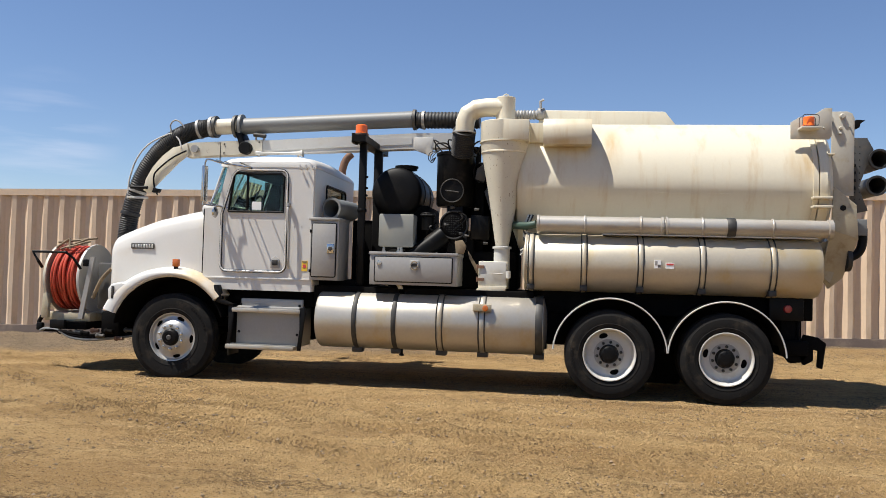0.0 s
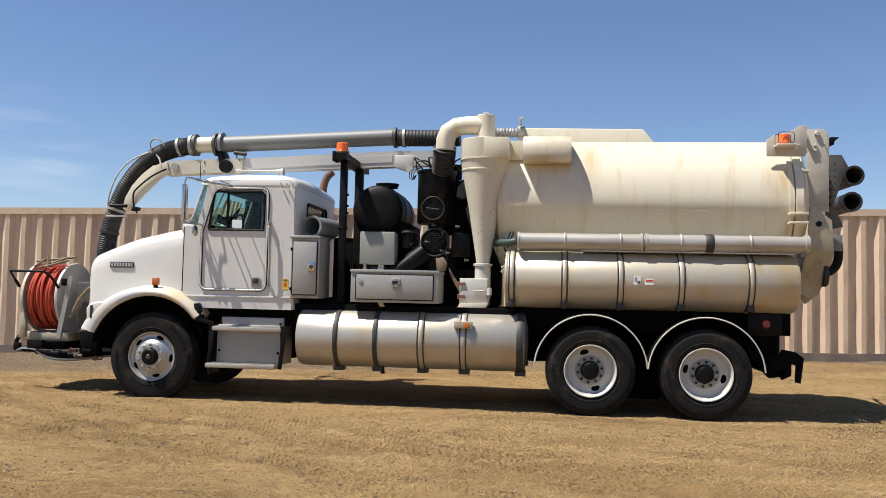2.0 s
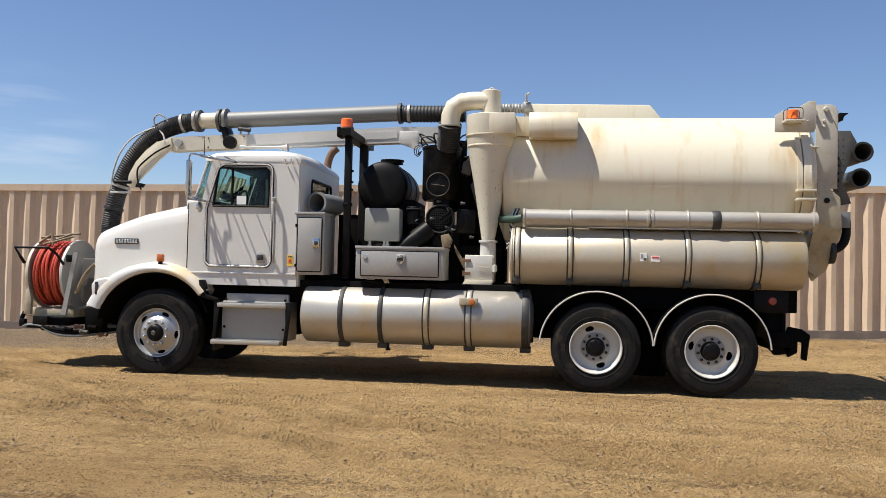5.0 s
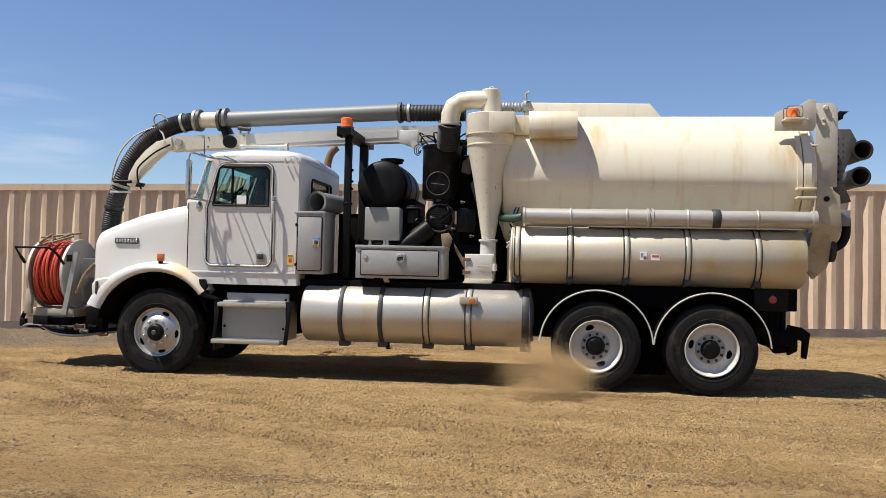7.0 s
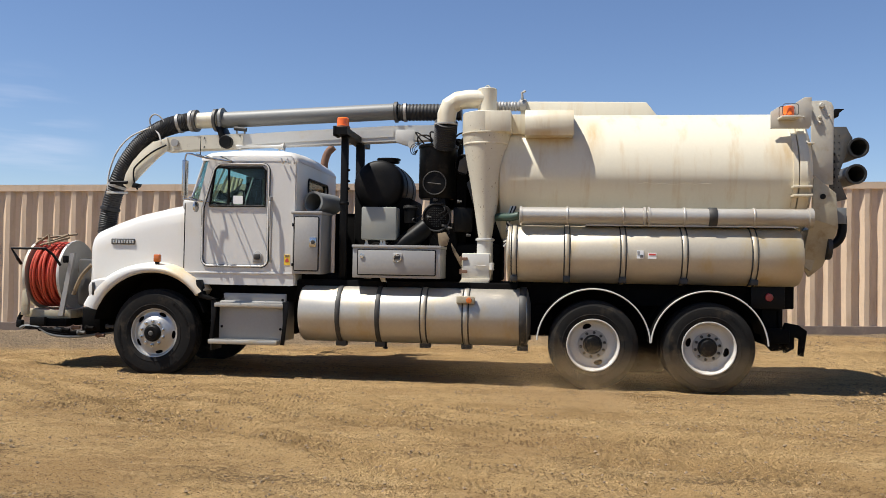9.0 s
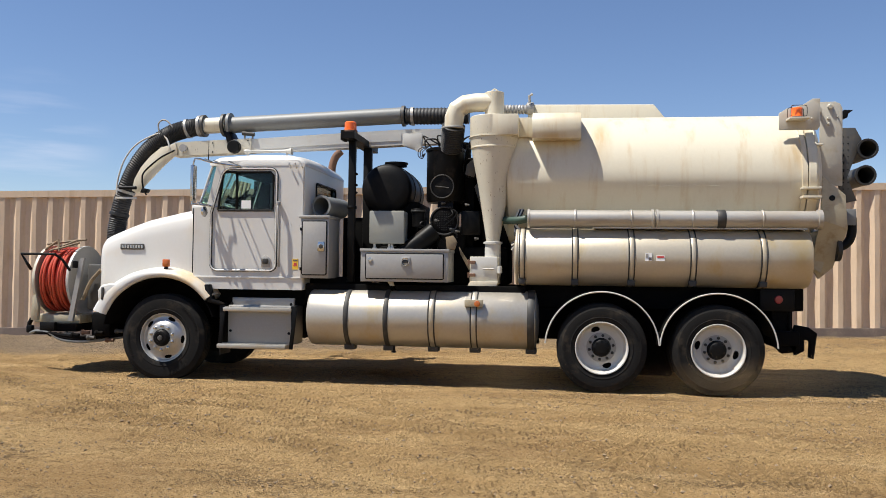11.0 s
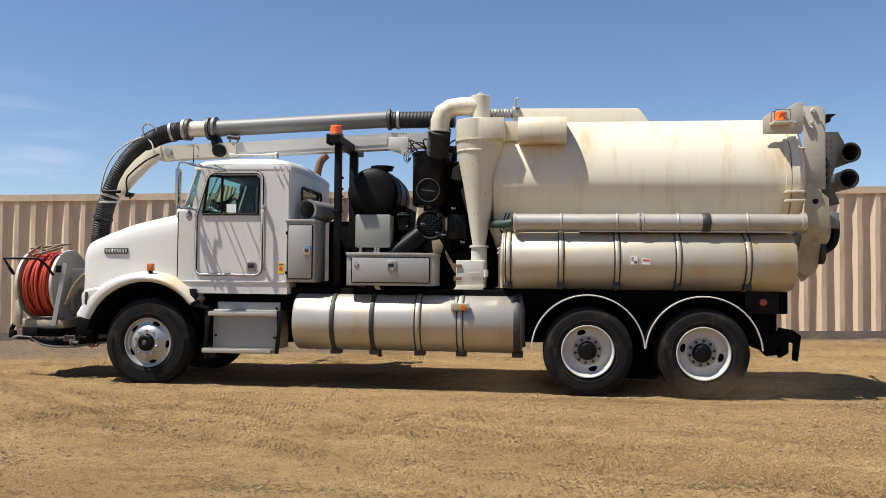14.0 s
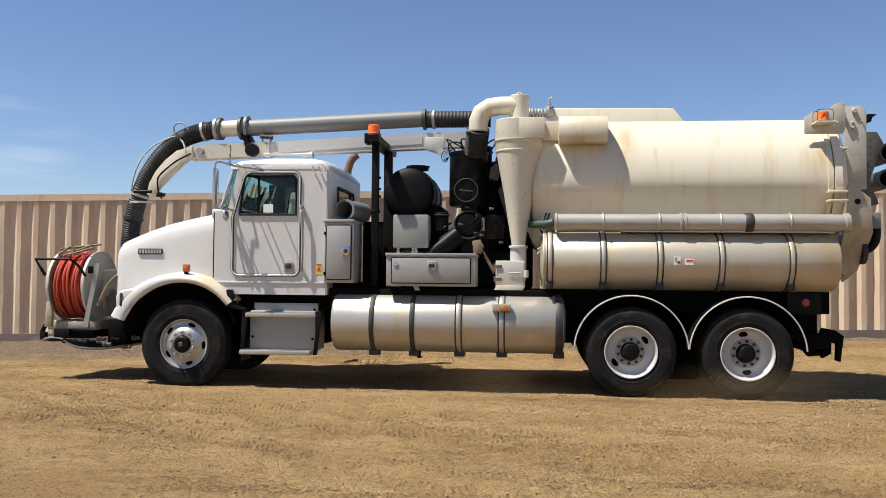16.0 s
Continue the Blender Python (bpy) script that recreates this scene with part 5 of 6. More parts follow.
def engine_bay():
    f = part("filter_housing", lathe([(0, 3.14), (0.26, 3.14), (0.275, 3.13), (0.275, 3.10), (0.262, 3.09), (0.262, 2.43), (0.24, 2.40), (0, 2.40)], (-2.08, 0.95, 0), "z", 40), "black_oily", truck, "black cylindrical filter housing")
    part("port_ring", sweep([(-2.09 + 0.155 * math.cos(a), 0.665, 2.60 + 0.155 * math.sin(a)) for a in [2 * math.pi * k / 32 for k in range(33)]], 0.0075, 8), "strap", f, "round clean-out port ring")
    part("port_cover", lathe([(0, -0.03), (0.145, -0.025), (0.15, 0.05), (0, 0.05)], (-2.09, 0.70, 2.60), "y", 32), "black_oily", f)
    part("port_handle", sweep([(-2.18, 0.65, 2.60), (-2.0, 0.65, 2.58)], 0.008, 6), "strap", f)
    b = part("blower", box(-2.165, -1.945, 0.75, 1.5, 1.75, 2.42, 0.03), "black_oily", truck, "black vacuum blower")
    part("blower_face", lathe([(0, -0.05), (0.10, -0.05), (0.15, -0.045), (0.19, -0.02), (0.19, 0.06), (0, 0.06)], (-2.06, 0.74, 2.14), "y", 32), "chassis", b, "round ribbed blower face")
    fin = bmesh.new()
    for i in range(-4, 5):
        for j in range(-4, 5):
            if i * i + j * j < 18:
                box(-2.06 + i * 0.03 - 0.006, -2.06 + i * 0.03 + 0.006, 0.685, 0.695, 2.14 + j * 0.03 - 0.006, 2.14 + j * 0.03 + 0.006, 0, 1, fin)
    tagged(part("blower_bolt", fin, "hose", b), kind="stuff")
    part("face_ring", sweep([(-2.06 + 0.185 * math.cos(a), 0.70, 2.14 + 0.185 * math.sin(a)) for a in [2 * math.pi * k / 32 for k in range(33)]], 0.012, 8), "hose", b)
    part("oil_filter", lathe([(0, 2.30), (0.09, 2.30), (0.10, 2.29), (0.10, 2.25), (0.085, 2.24), (0.085, 2.06), (0, 2.05)], (-2.42, 0.75, 0), "z", 24), "black_oily", b)
    part("oil_filter_cap", lathe([(0.102, 2.262), (0.106, 2.265), (0.106, 2.275), (0.102, 2.278)], (-2.42, 0.75, 0), "z", 24, closed=True), "strap", b)
    part("blower_duct", sweep([(-2.2, 0.72, 2.0), (-2.36, 0.66, 1.86), (-2.62, 0.62, 1.66)], 0.13, 20), "black_oily", b, "black inclined duct")
    part("blower_foot", box(-2.40, -1.80, 0.80, 1.5, 1.70, 2.02, 0.03), "chassis", b)
    rs = random.Random(17)
    for i in range(5):
        x, z = rs.uniform(-2.40, -1.62), rs.uniform(1.85, 2.42)
        pts = [(x, 0.72, z), (x + rs.uniform(-0.12, 0.12), 0.66, z - 0.08), (x + rs.uniform(-0.2, 0.2), 0.70, z - rs.uniform(0.12, 0.3))]
        part("oil_line", sweep(spline(pts, 5), rs.choice((0.007, 0.009, 0.012)), 6), "black_oily", b)
    for i in range(9):
        x, z = rs.uniform(-2.36, -1.65), rs.uniform(1.82, 2.40)
        part("line_fitting", lathe([(0, 0), (0.022, 0), (0.022, 0.03), (0.015, 0.035), (0.015, 0.06), (0, 0.06)], (x, 0.70, z), "x", 8), rs.choice(("dark_steel", "strap", "black_oily")), b)
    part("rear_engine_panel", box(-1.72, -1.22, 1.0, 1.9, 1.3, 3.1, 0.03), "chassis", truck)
    part("side_block", box(-1.84, -1.58, 0.75, 1.1, 1.95, 2.28, 0.02), "black_oily", truck)
    part("gauge_ring", sweep([(-1.72 + 0.11 * math.cos(a), 0.85, 2.87 + 0.13 * math.sin(a)) for a in [2 * math.pi * k / 24 for k in range(25)]], 0.010, 8), "black_oily", truck)
    part("gauge_plate", prism([(-1.80, 2.78), (-1.68, 2.74), (-1.64, 2.88), (-1.70, 2.98), (-1.78, 2.92)], 0.84, 0.86, 0.004), "dark_steel", truck)
    part("belt_guard", prism([(-1.68, 2.62), (-1.55, 2.78), (-1.42, 2.1), (-1.5, 2.05)], 0.9, 0.94, 0.01), "dark_steel", truck)
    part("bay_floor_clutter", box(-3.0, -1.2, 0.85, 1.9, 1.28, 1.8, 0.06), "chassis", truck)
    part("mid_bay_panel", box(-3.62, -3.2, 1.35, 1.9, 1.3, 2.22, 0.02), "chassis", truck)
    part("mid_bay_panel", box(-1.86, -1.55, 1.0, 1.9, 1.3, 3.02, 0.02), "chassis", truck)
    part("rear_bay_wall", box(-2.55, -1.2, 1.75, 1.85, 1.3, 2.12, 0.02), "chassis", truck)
    # cables over the filter
    rng = random.Random(3)
    for i in range(7):
        x = -2.33 + i * 0.09
        pts = [(x, 0.75 + rng.uniform(-0.05, 0.1), 3.12), (x + rng.uniform(-0.12, 0.12), 0.66, 3.2 + rng.uniform(-0.02, 0.1)), (x + rng.uniform(0.0, 0.25), 0.7, 3.16 + rng.uniform(0, 0.12)), (x + 0.22, 0.85, 3.12)]
        part("cable", sweep(spline(pts, 6), 0.011, 6), "hose", f)
    for k in range(3):
        pts = [(-2.28, 0.72, 3.15), (-2.40 + 0.02 * k, 0.66, 3.11 - 0.02 * k), (-2.42 + 0.03 * k, 0.66, 3.02), (-2.37, 0.68, 2.98 + 0.02 * k), (-2.33, 0.7, 3.05)]
        part("cable", sweep(spline(pts, 6), 0.006, 6), "hose", f)
    # loose hoses behind the cone
    for k in range(4):
        pts = [(-1.05 + 0.02 * k, 0.5, 2.28), (-1.10, 0.42, 2.1 - 0.05 * k), (-1.0 + 0.03 * k, 0.4, 1.95), (-1.14, 0.45, 1.75 + 0.03 * k)]
        part("cable", sweep(spline(pts, 6), 0.012, 6), "hose" if k % 2 else "offwhite", truck)
    part("green_hose", sweep(spline([(-1.35, 0.75, 2.16), (-1.2, 0.5, 2.14), (-1.05, 0.35, 2.13), (-0.94, 0.3, 2.15)], 6), 0.05, 14), "green_hose", truck, "dark green suction hose")
    # black fluid tank lying across the truck
    t = part("fluid_tank", lathe([(0, 0.86), (0.2, 0.865), (0.31, 0.885), (0.345, 0.92), (0.355, 0.96), (0.355, 2.0), (0.33, 2.06), (0, 2.08)], (-2.90, 0, 2.585), "y", 48), "black", truck, "matte black cylindrical fluid tank")
    for y in (1.2, 1.7):
        own = lathe([(0.357, y), (0.366, y), (0.366, y + 0.05), (0.357, y + 0.05)], (-2.90, 0, 2.585), "y", 48, closed=True)
        part("tank_band", own, "strap", t)
    part("filler_cap", lathe([(0, 0), (0.15, 0), (0.15, 0.03), (0.165, 0.035), (0.165, 0.055), (0, 0.06)], (-2.80, 1.1, 2.92), "z", 24), "black", t)
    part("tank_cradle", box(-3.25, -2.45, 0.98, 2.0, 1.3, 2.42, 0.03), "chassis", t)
    # white control box on legs
    c = part("control_box", box(-3.045, -2.57, 0.50, 0.78, 1.82, 2.26, 0.02), "grey_enamel", truck, "grey-green enamelled control box")
    for x in (-2.98, -2.78, -2.74):
        part("hose_fitting", lathe([(0, 1.72), (0.025, 1.72), (0.03, 1.76), (0.018, 1.78), (0.018, 1.83), (0, 1.83)], (x, 0.56, 0), "z", 10), "offwhite", c)
    # low toolbox
    b = part("toolbox", box(-3.06, -1.925, 0.10, 0.72, 1.32, 1.735, 0.005), "alloy_box", truck, "wide aluminium toolbox with drop door")
    part("toolbox_lip", box(-3.07, -1.915, 0.085, 0.73, 1.705, 1.742, 0.004), "alloy_box", b)
    d = part("toolbox_door", box(-2.985, -1.99, 0.085, 0.105, 1.365, 1.675, 0.004), "alloy_box", b, "drop-down aluminium door")
    part("door_gasket", sweep([(x, 0.095, z) for x, z in rounded(-2.99, -1.985, 1.36, 1.68, 0.012, 2)] + [(-1.997, 0.095, 1.36)], 0.009, 6), "black", d)
    h = part("latch", box(-2.53, -2.41, 0.07, 0.09, 1.53, 1.64, 0.01), "alloy_box", d, "chrome paddle latch")
    part("latch_paddle", prism([(-2.515, 1.56), (-2.425, 1.56), (-2.44, 1.60), (-2.50, 1.60)], 0.062, 0.072, 0.003), "strap", h)
    part("latch_ring", sweep([(-2.47 + 0.045 * math.cos(a), 0.06, 1.575 + 0.05 * math.sin(a)) for a in [2 * math.pi * k / 20 for k in range(21)]], 0.007, 6), "chrome", h)
    part("latch_small", lathe([(0, 0), (0.03, 0), (0.03, -0.01), (0, -0.012)], (-2.935, 0.085, 1.60), "y", 12), "chrome", d)
    part("toolbox_leg", prism([(-2.75, 1.33), (-2.68, 1.33), (-2.60, 1.18), (-2.66, 1.18)], 0.3, 0.33), "offwhite", b)
    part("gusset", prism([(-1.97, 1.90), (-1.87, 1.92), (-1.82, 1.84), (-1.85, 1.74), (-1.95, 1.745)], 0.16, 0.2, 0.006), "tarp", b)
    # tall cabinet behind the cab
    t = part("tall_cabinet", box(-3.88, -3.50, 0.16, 0.70, 1.35, 2.14, 0.005), "alloy_box", truck, "tall aluminium side cabinet behind the cab")
    part("cabinet_lid", box(-3.90, -3.49, 0.14, 0.71, 2.135, 2.17, 0.006), "alloy_box", t)
    d = part("cabinet_door", box(-3.85, -3.535, 0.14, 0.165, 1.40, 2.09, 0.006), "alloy_box", t, "aluminium cabinet door")
    part("door_gasket", sweep([(x, 0.15, z) for x, z in rounded(-3.855, -3.53, 1.395, 2.095, 0.02, 2)] + [(-3.55, 0.15, 1.395)], 0.009, 6), "black", d)
    h = part("latch", box(-3.645, -3.55, 0.12, 0.142, 1.70, 1.83, 0.01), "chrome", d, "chrome T-handle latch")
    part("latch_handle", lathe([(0, -0.03), (0.025, -0.028), (0.03, 0.0), (0, 0.0)], (-3.595, 0.125, 1.765), "y", 14), "strap", h)
    for z in (1.47, 1.99):
        part("cabinet_hinge", lathe([(0, -0.02), (0.014, -0.02), (0.014, 0.02), (0, 0.02)], (-3.875, 0.15, z), "z", 10), "black", d)
    part("tall_cabinet_base", box(-3.85, -3.3, 0.5, 1.9, 1.02, 1.36, 0.02), "chassis", t)
    # grey intake tube with open end
    m = part("intake_tube", sweep([(-3.67, 0.40, 2.31), (-3.60, 0.64, 2.31), (-3.53, 0.88, 2.305)], 0.135, 32, hollow=0.018), "grey_pipe", truck, "grey open-ended steel tube")
    # black disc added inside, painting the dark depth of the open tube
    part("tube_end", lathe([(0, 0), (0.12, 0), (0.12, 0.01), (0, 0.01)], (-3.55, 0.8, 2.31), "y", 24), "black", m)
    part("tube_rim", sweep([(-3.675, 0.385, 2.31), (-3.668, 0.41, 2.31)], 0.146, 32, hollow=0.03), "grey_pipe", m)
    # beacon gantry
    g = part("gantry", box(-3.335, -3.24, 0.47, 0.55, 1.3, 3.2, 0.012), "black", truck, "black steel beacon gantry")
    part("gantry_post", box(-3.30, -3.18, 1.2, 1.28, 1.3, 3.20, 0.012), "black", g)
    part("gantry_beam", loft([[(x, y, z) for x, z in ((-3.37, 3.20), (-3.21, 3.20), (-3.21, 3.29), (-3.37, 3.29))] for y in (0.28, 1.75)]), "black", g, "black steel channel beam")
    part("gantry_bracket", prism([(-3.40, 3.18), (-3.36, 3.18), (-3.36, 3.31), (-3.40, 3.31)], 0.28, 0.5, 0.004), "black", g)
    for z in (2.5, 2.6, 2.75):
        part("gantry_bolt", bolts(bmesh.new(), [(-3.24, 0.50, z)], 0.018, "x", -0.03), "black", g)
    part("gantry_clamp", lathe([(0.06, 0), (0.065, 0.01), (0.065, 0.03), (0.06, 0.04)], (-3.285, 0.51, 2.28), "z", 16, closed=True), "black", g)
    be = part("beacon", lathe([(0, 0), (0.088, 0), (0.088, 0.025), (0.082, 0.03), (0.078, 0.125), (0.065, 0.138), (0, 0.14)], (-3.30, 0.42, 3.30), "z", 28), "orange", truck, "orange dome beacon on the gantry")
    part("beacon_base", lathe([(0, -0.02), (0.095, -0.02), (0.095, 0.012), (0, 0.012)], (-3.30, 0.42, 3.31), "z", 24), "rust", be)
    # exhaust stack behind the cab
    e = part("exhaust_stack", sweep(spline([(-4.10, 2.38, 1.3), (-4.08, 2.38, 2.4), (-4.08, 2.38, 2.95), (-4.07, 2.38, 3.1), (-4.02, 2.38, 3.24), (-3.93, 2.38, 3.33)], 5), 0.06, 18, hollow=0.006), "rust", truck, "rusty curved exhaust stack")
    part("heat_shield", lathe([(0.1, 1.4), (0.1, 2.75)], (-4.08, 2.38, 0), "z", 18), "black", e)


engine_bay()


def boom():
    y = CY
    # ribbed suction hose from the nose over to the pipe
    path = spline([(-7.06, y, 1.3), (-7.05, y, 1.75), (-7.03, y, 2.05), (-6.95, y, 2.45), (-6.80, y, 2.85), (-6.57, y, 3.18), (-6.28, y, 3.40), (-6.0, y, 3.50), (-5.72, y, 3.545)], 48)
    rad = [0.126 + 0.007 * math.sin(i * 1.6) for i in range(len(path))]
    h = part("suction_hose", sweep(path, rad, 24), "hose", truck, "thick ribbed black suction hose", 70)
    for i, mat in ((344, "alloy_box"), (380, "alloy_box"), (120, "hose"), (160, "alloy_box")):
        if i < len(path) - 1:
            q, d = path[i], (path[i + 1] - path[i - 1]).normalized()
            part("hose_clamp", sweep([q - d * 0.02, q + d * 0.02], 0.142, 24), mat, h)
    b = part("boom", sweep([(-5.72, y, 3.548), (-5.36, y, 3.56)], 0.115, 32), "cream", truck, "white suction boom with grey steel pipe")
    part("boom_pipe", sweep([(-5.34, y, 3.555), (-2.76, y, 3.668)], 0.117, 36), "grey_pipe", b, "long grey steel suction pipe")
    for x, z, r in ((-5.76, 3.545, 0.155), (-5.70, 3.548, 0.16), (-5.39, 3.555, 0.165), (-5.30, 3.557, 0.175), (-2.73, 3.66, 0.148), (-2.60, 3.655, 0.132)):
        part("pipe_flange", sweep([(x - 0.02, y, z), (x + 0.02, y, z + 0.001)], r, 32), "dark_steel" if x in (-5.70, -5.39, -2.73) else ("grey_pipe" if x == -5.30 else "alloy_box"), b)
    hs = [(-2.70 + 0.9 * i / 60, y, 3.655) for i in range(61)]
    part("boom_hose", sweep(hs, [0.116 + 0.007 * math.sin(i * 1.9) for i in range(61)], 24), "hose", b, "ribbed black connecting hose", 70)
    # box-section boom under the pipe
    part("boom_beam", loft([[(x, yy, z + dz) for yy, dz in ((y - 0.09, -h2), (y + 0.09, -h2), (y + 0.09, h2), (y - 0.09, h2))] for x, z, h2 in ((-6.15, 3.185, 0.085), (-5.35, 3.225, 0.09), (-4.0, 3.285, 0.105), (-2.7, 3.345, 0.11), (-2.0, 3.36, 0.10))]), "offwhite", b, "white box-section boom arm")
    part("boom_sleeve", loft([[(x, yy, z + dz) for yy, dz in ((y - 0.11, -0.1), (y + 0.11, -0.1), (y + 0.11, 0.1), (y - 0.11, 0.1))] for x, z in ((-6.12, 3.19), (-5.95, 3.20), (-4.95, 3.245))]), "cream_worn", b, "worn cream boom sleeve")
    part("beam_groove", loft([[(x, yy, z + dz) for yy, dz in ((y - 0.098, -0.05), (y - 0.088, -0.05), (y - 0.088, 0.05), (y - 0.098, 0.05))] for x, z in ((-4.8, 3.235), (-4.0, 3.285), (-2.75, 3.345))]), "offwhite", b)
    part("boom_pivot_plate", prism([(-2.706, 3.21), (-2.50, 3.14), (-2.434, 3.17), (-2.434, 3.385), (-2.706, 3.385)], y - 0.16, y - 0.12, 0.01), "offwhite", b, "white pivot plate of the boom")
    part("pivot_pin", lathe([(0, -0.04), (0.05, -0.04), (0.05, 0.0), (0, 0)], (-2.48, y - 0.16, 3.17), "y", 14), "offwhite", b)
    part("boom_link", prism([(-2.45, 3.44), (-2.25, 3.44), (-1.9, 3.30), (-2.1, 3.2)], y - 0.05, y + 0.05, 0.01), "offwhite", b)
    part("boom_pedestal", lathe([(0, 2.3), (0.16, 2.3), (0.16, 3.3), (0, 3.3)], (-1.95, y + 0.25, 0), "z", 24), "chassis", b)
    pv = part("boom_clamp", prism([(-5.26, 3.18), (-5.14, 3.18), (-5.20, 3.30), (-5.27, 3.45), (-5.36, 3.46)], y - 0.13, y + 0.15, 0.01), "black", b)
    part("winch_end", lathe([(0, -0.10), (0.08, -0.10), (0.092, -0.085), (0.092, 0.0), (0, 0.0)], (-5.18, y - 0.11, 3.215), "y", 24), "black", pv, "round black end cap")
    for x, z in ((-5.06, 3.40), (-4.94, 3.36)):
        part("pipe_stay", sweep([(x, y - 0.06, z + 0.06), (x, y - 0.06, z - 0.18)], 0.014, 8), "alloy_box", b)
    part("stay_clamp", sweep([(-5.08, y - 0.1, 3.42), (-4.90, y - 0.1, 3.40)], 0.03, 10), "strap", b)
    part("boom_pin", lathe([(0, -0.05), (0.055, -0.05), (0.055, 0), (0, 0)], (-5.96, y - 0.11, 3.205), "y", 14), "alloy_box", b)
    bl = bmesh.new()
    bolts(bl, [(x, y - 0.112, z) for x, z in ((-5.52, 3.15), (-5.52, 3.28), (-4.99, 3.17), (-4.99, 3.31))], 0.012)
    tagged(part("boom_bolt", bl, "strap", b), kind="stuff")
    # curved hose guide plate
    gp = [(-6.08, 3.28), (-6.28, 3.22), (-6.46, 3.08), (-6.60, 2.92), (-6.70, 2.74), (-6.73, 2.58), (-6.64, 2.54), (-6.52, 2.68), (-6.22, 2.98), (-6.05, 3.12)]
    gd = part("hose_guide", prism(gp, y - 0.14, y - 0.11, 0.004), "cream", b, "curved cream hose guide plate")
    part("guide_web", loft([[(x, y - 0.12, z), (x, y + 0.12, z), (x - 0.015, y + 0.12, z + 0.012), (x - 0.015, y - 0.12, z + 0.012)] for x, z in gp[1:6]]), "cream", gd)
    part("guide_cable", sweep(spline([(-6.08, y - 0.16, 3.17), (-6.3, y - 0.16, 3.06), (-6.52, y - 0.16, 2.88), (-6.57, y - 0.16, 2.78), (-6.55, y - 0.16, 2.62), (-6.50, y - 0.16, 2.52)], 6), 0.012, 6), "black", gd)
    part("guide_pin", lathe([(0, -0.16), (0.025, -0.16), (0.025, 0.1), (0, 0.1)], (-6.74, y - 0.2, 2.62), "x", 10), "black", gd)
    part("guide_knob", prism([(-6.58, 2.55), (-6.48, 2.55), (-6.45, 2.60), (-6.55, 2.62)], y - 0.2, y - 0.12, 0.006), "black", gd)
    part("guide_bar", box(-6.98, -6.65, y - 0.17, y - 0.14, 2.46, 2.49, 0.004), "offwhite", gd)
    # thin pale control hose looping over the elbow
    part("control_hose", sweep(spline([(-6.99, y - 0.1, 2.5), (-6.98, y - 0.1, 2.75), (-6.88, y - 0.1, 3.05), (-6.70, y - 0.1, 3.27), (-6.45, y - 0.1, 3.40), (-6.33, y - 0.1, 3.42), (-6.22, y - 0.12, 3.34), (-6.17, y - 0.14, 3.22)], 6), 0.013, 8), "offwhite", b, "thin pale control hose")
    part("control_hose", sweep(spline([(-6.33, y - 0.1, 3.40), (-6.37, y - 0.1, 3.55), (-6.31, y - 0.1, 3.625), (-6.22, y - 0.1, 3.60), (-6.12, y - 0.1, 3.48)], 6), 0.012, 8), "alloy_box", b)


boom()


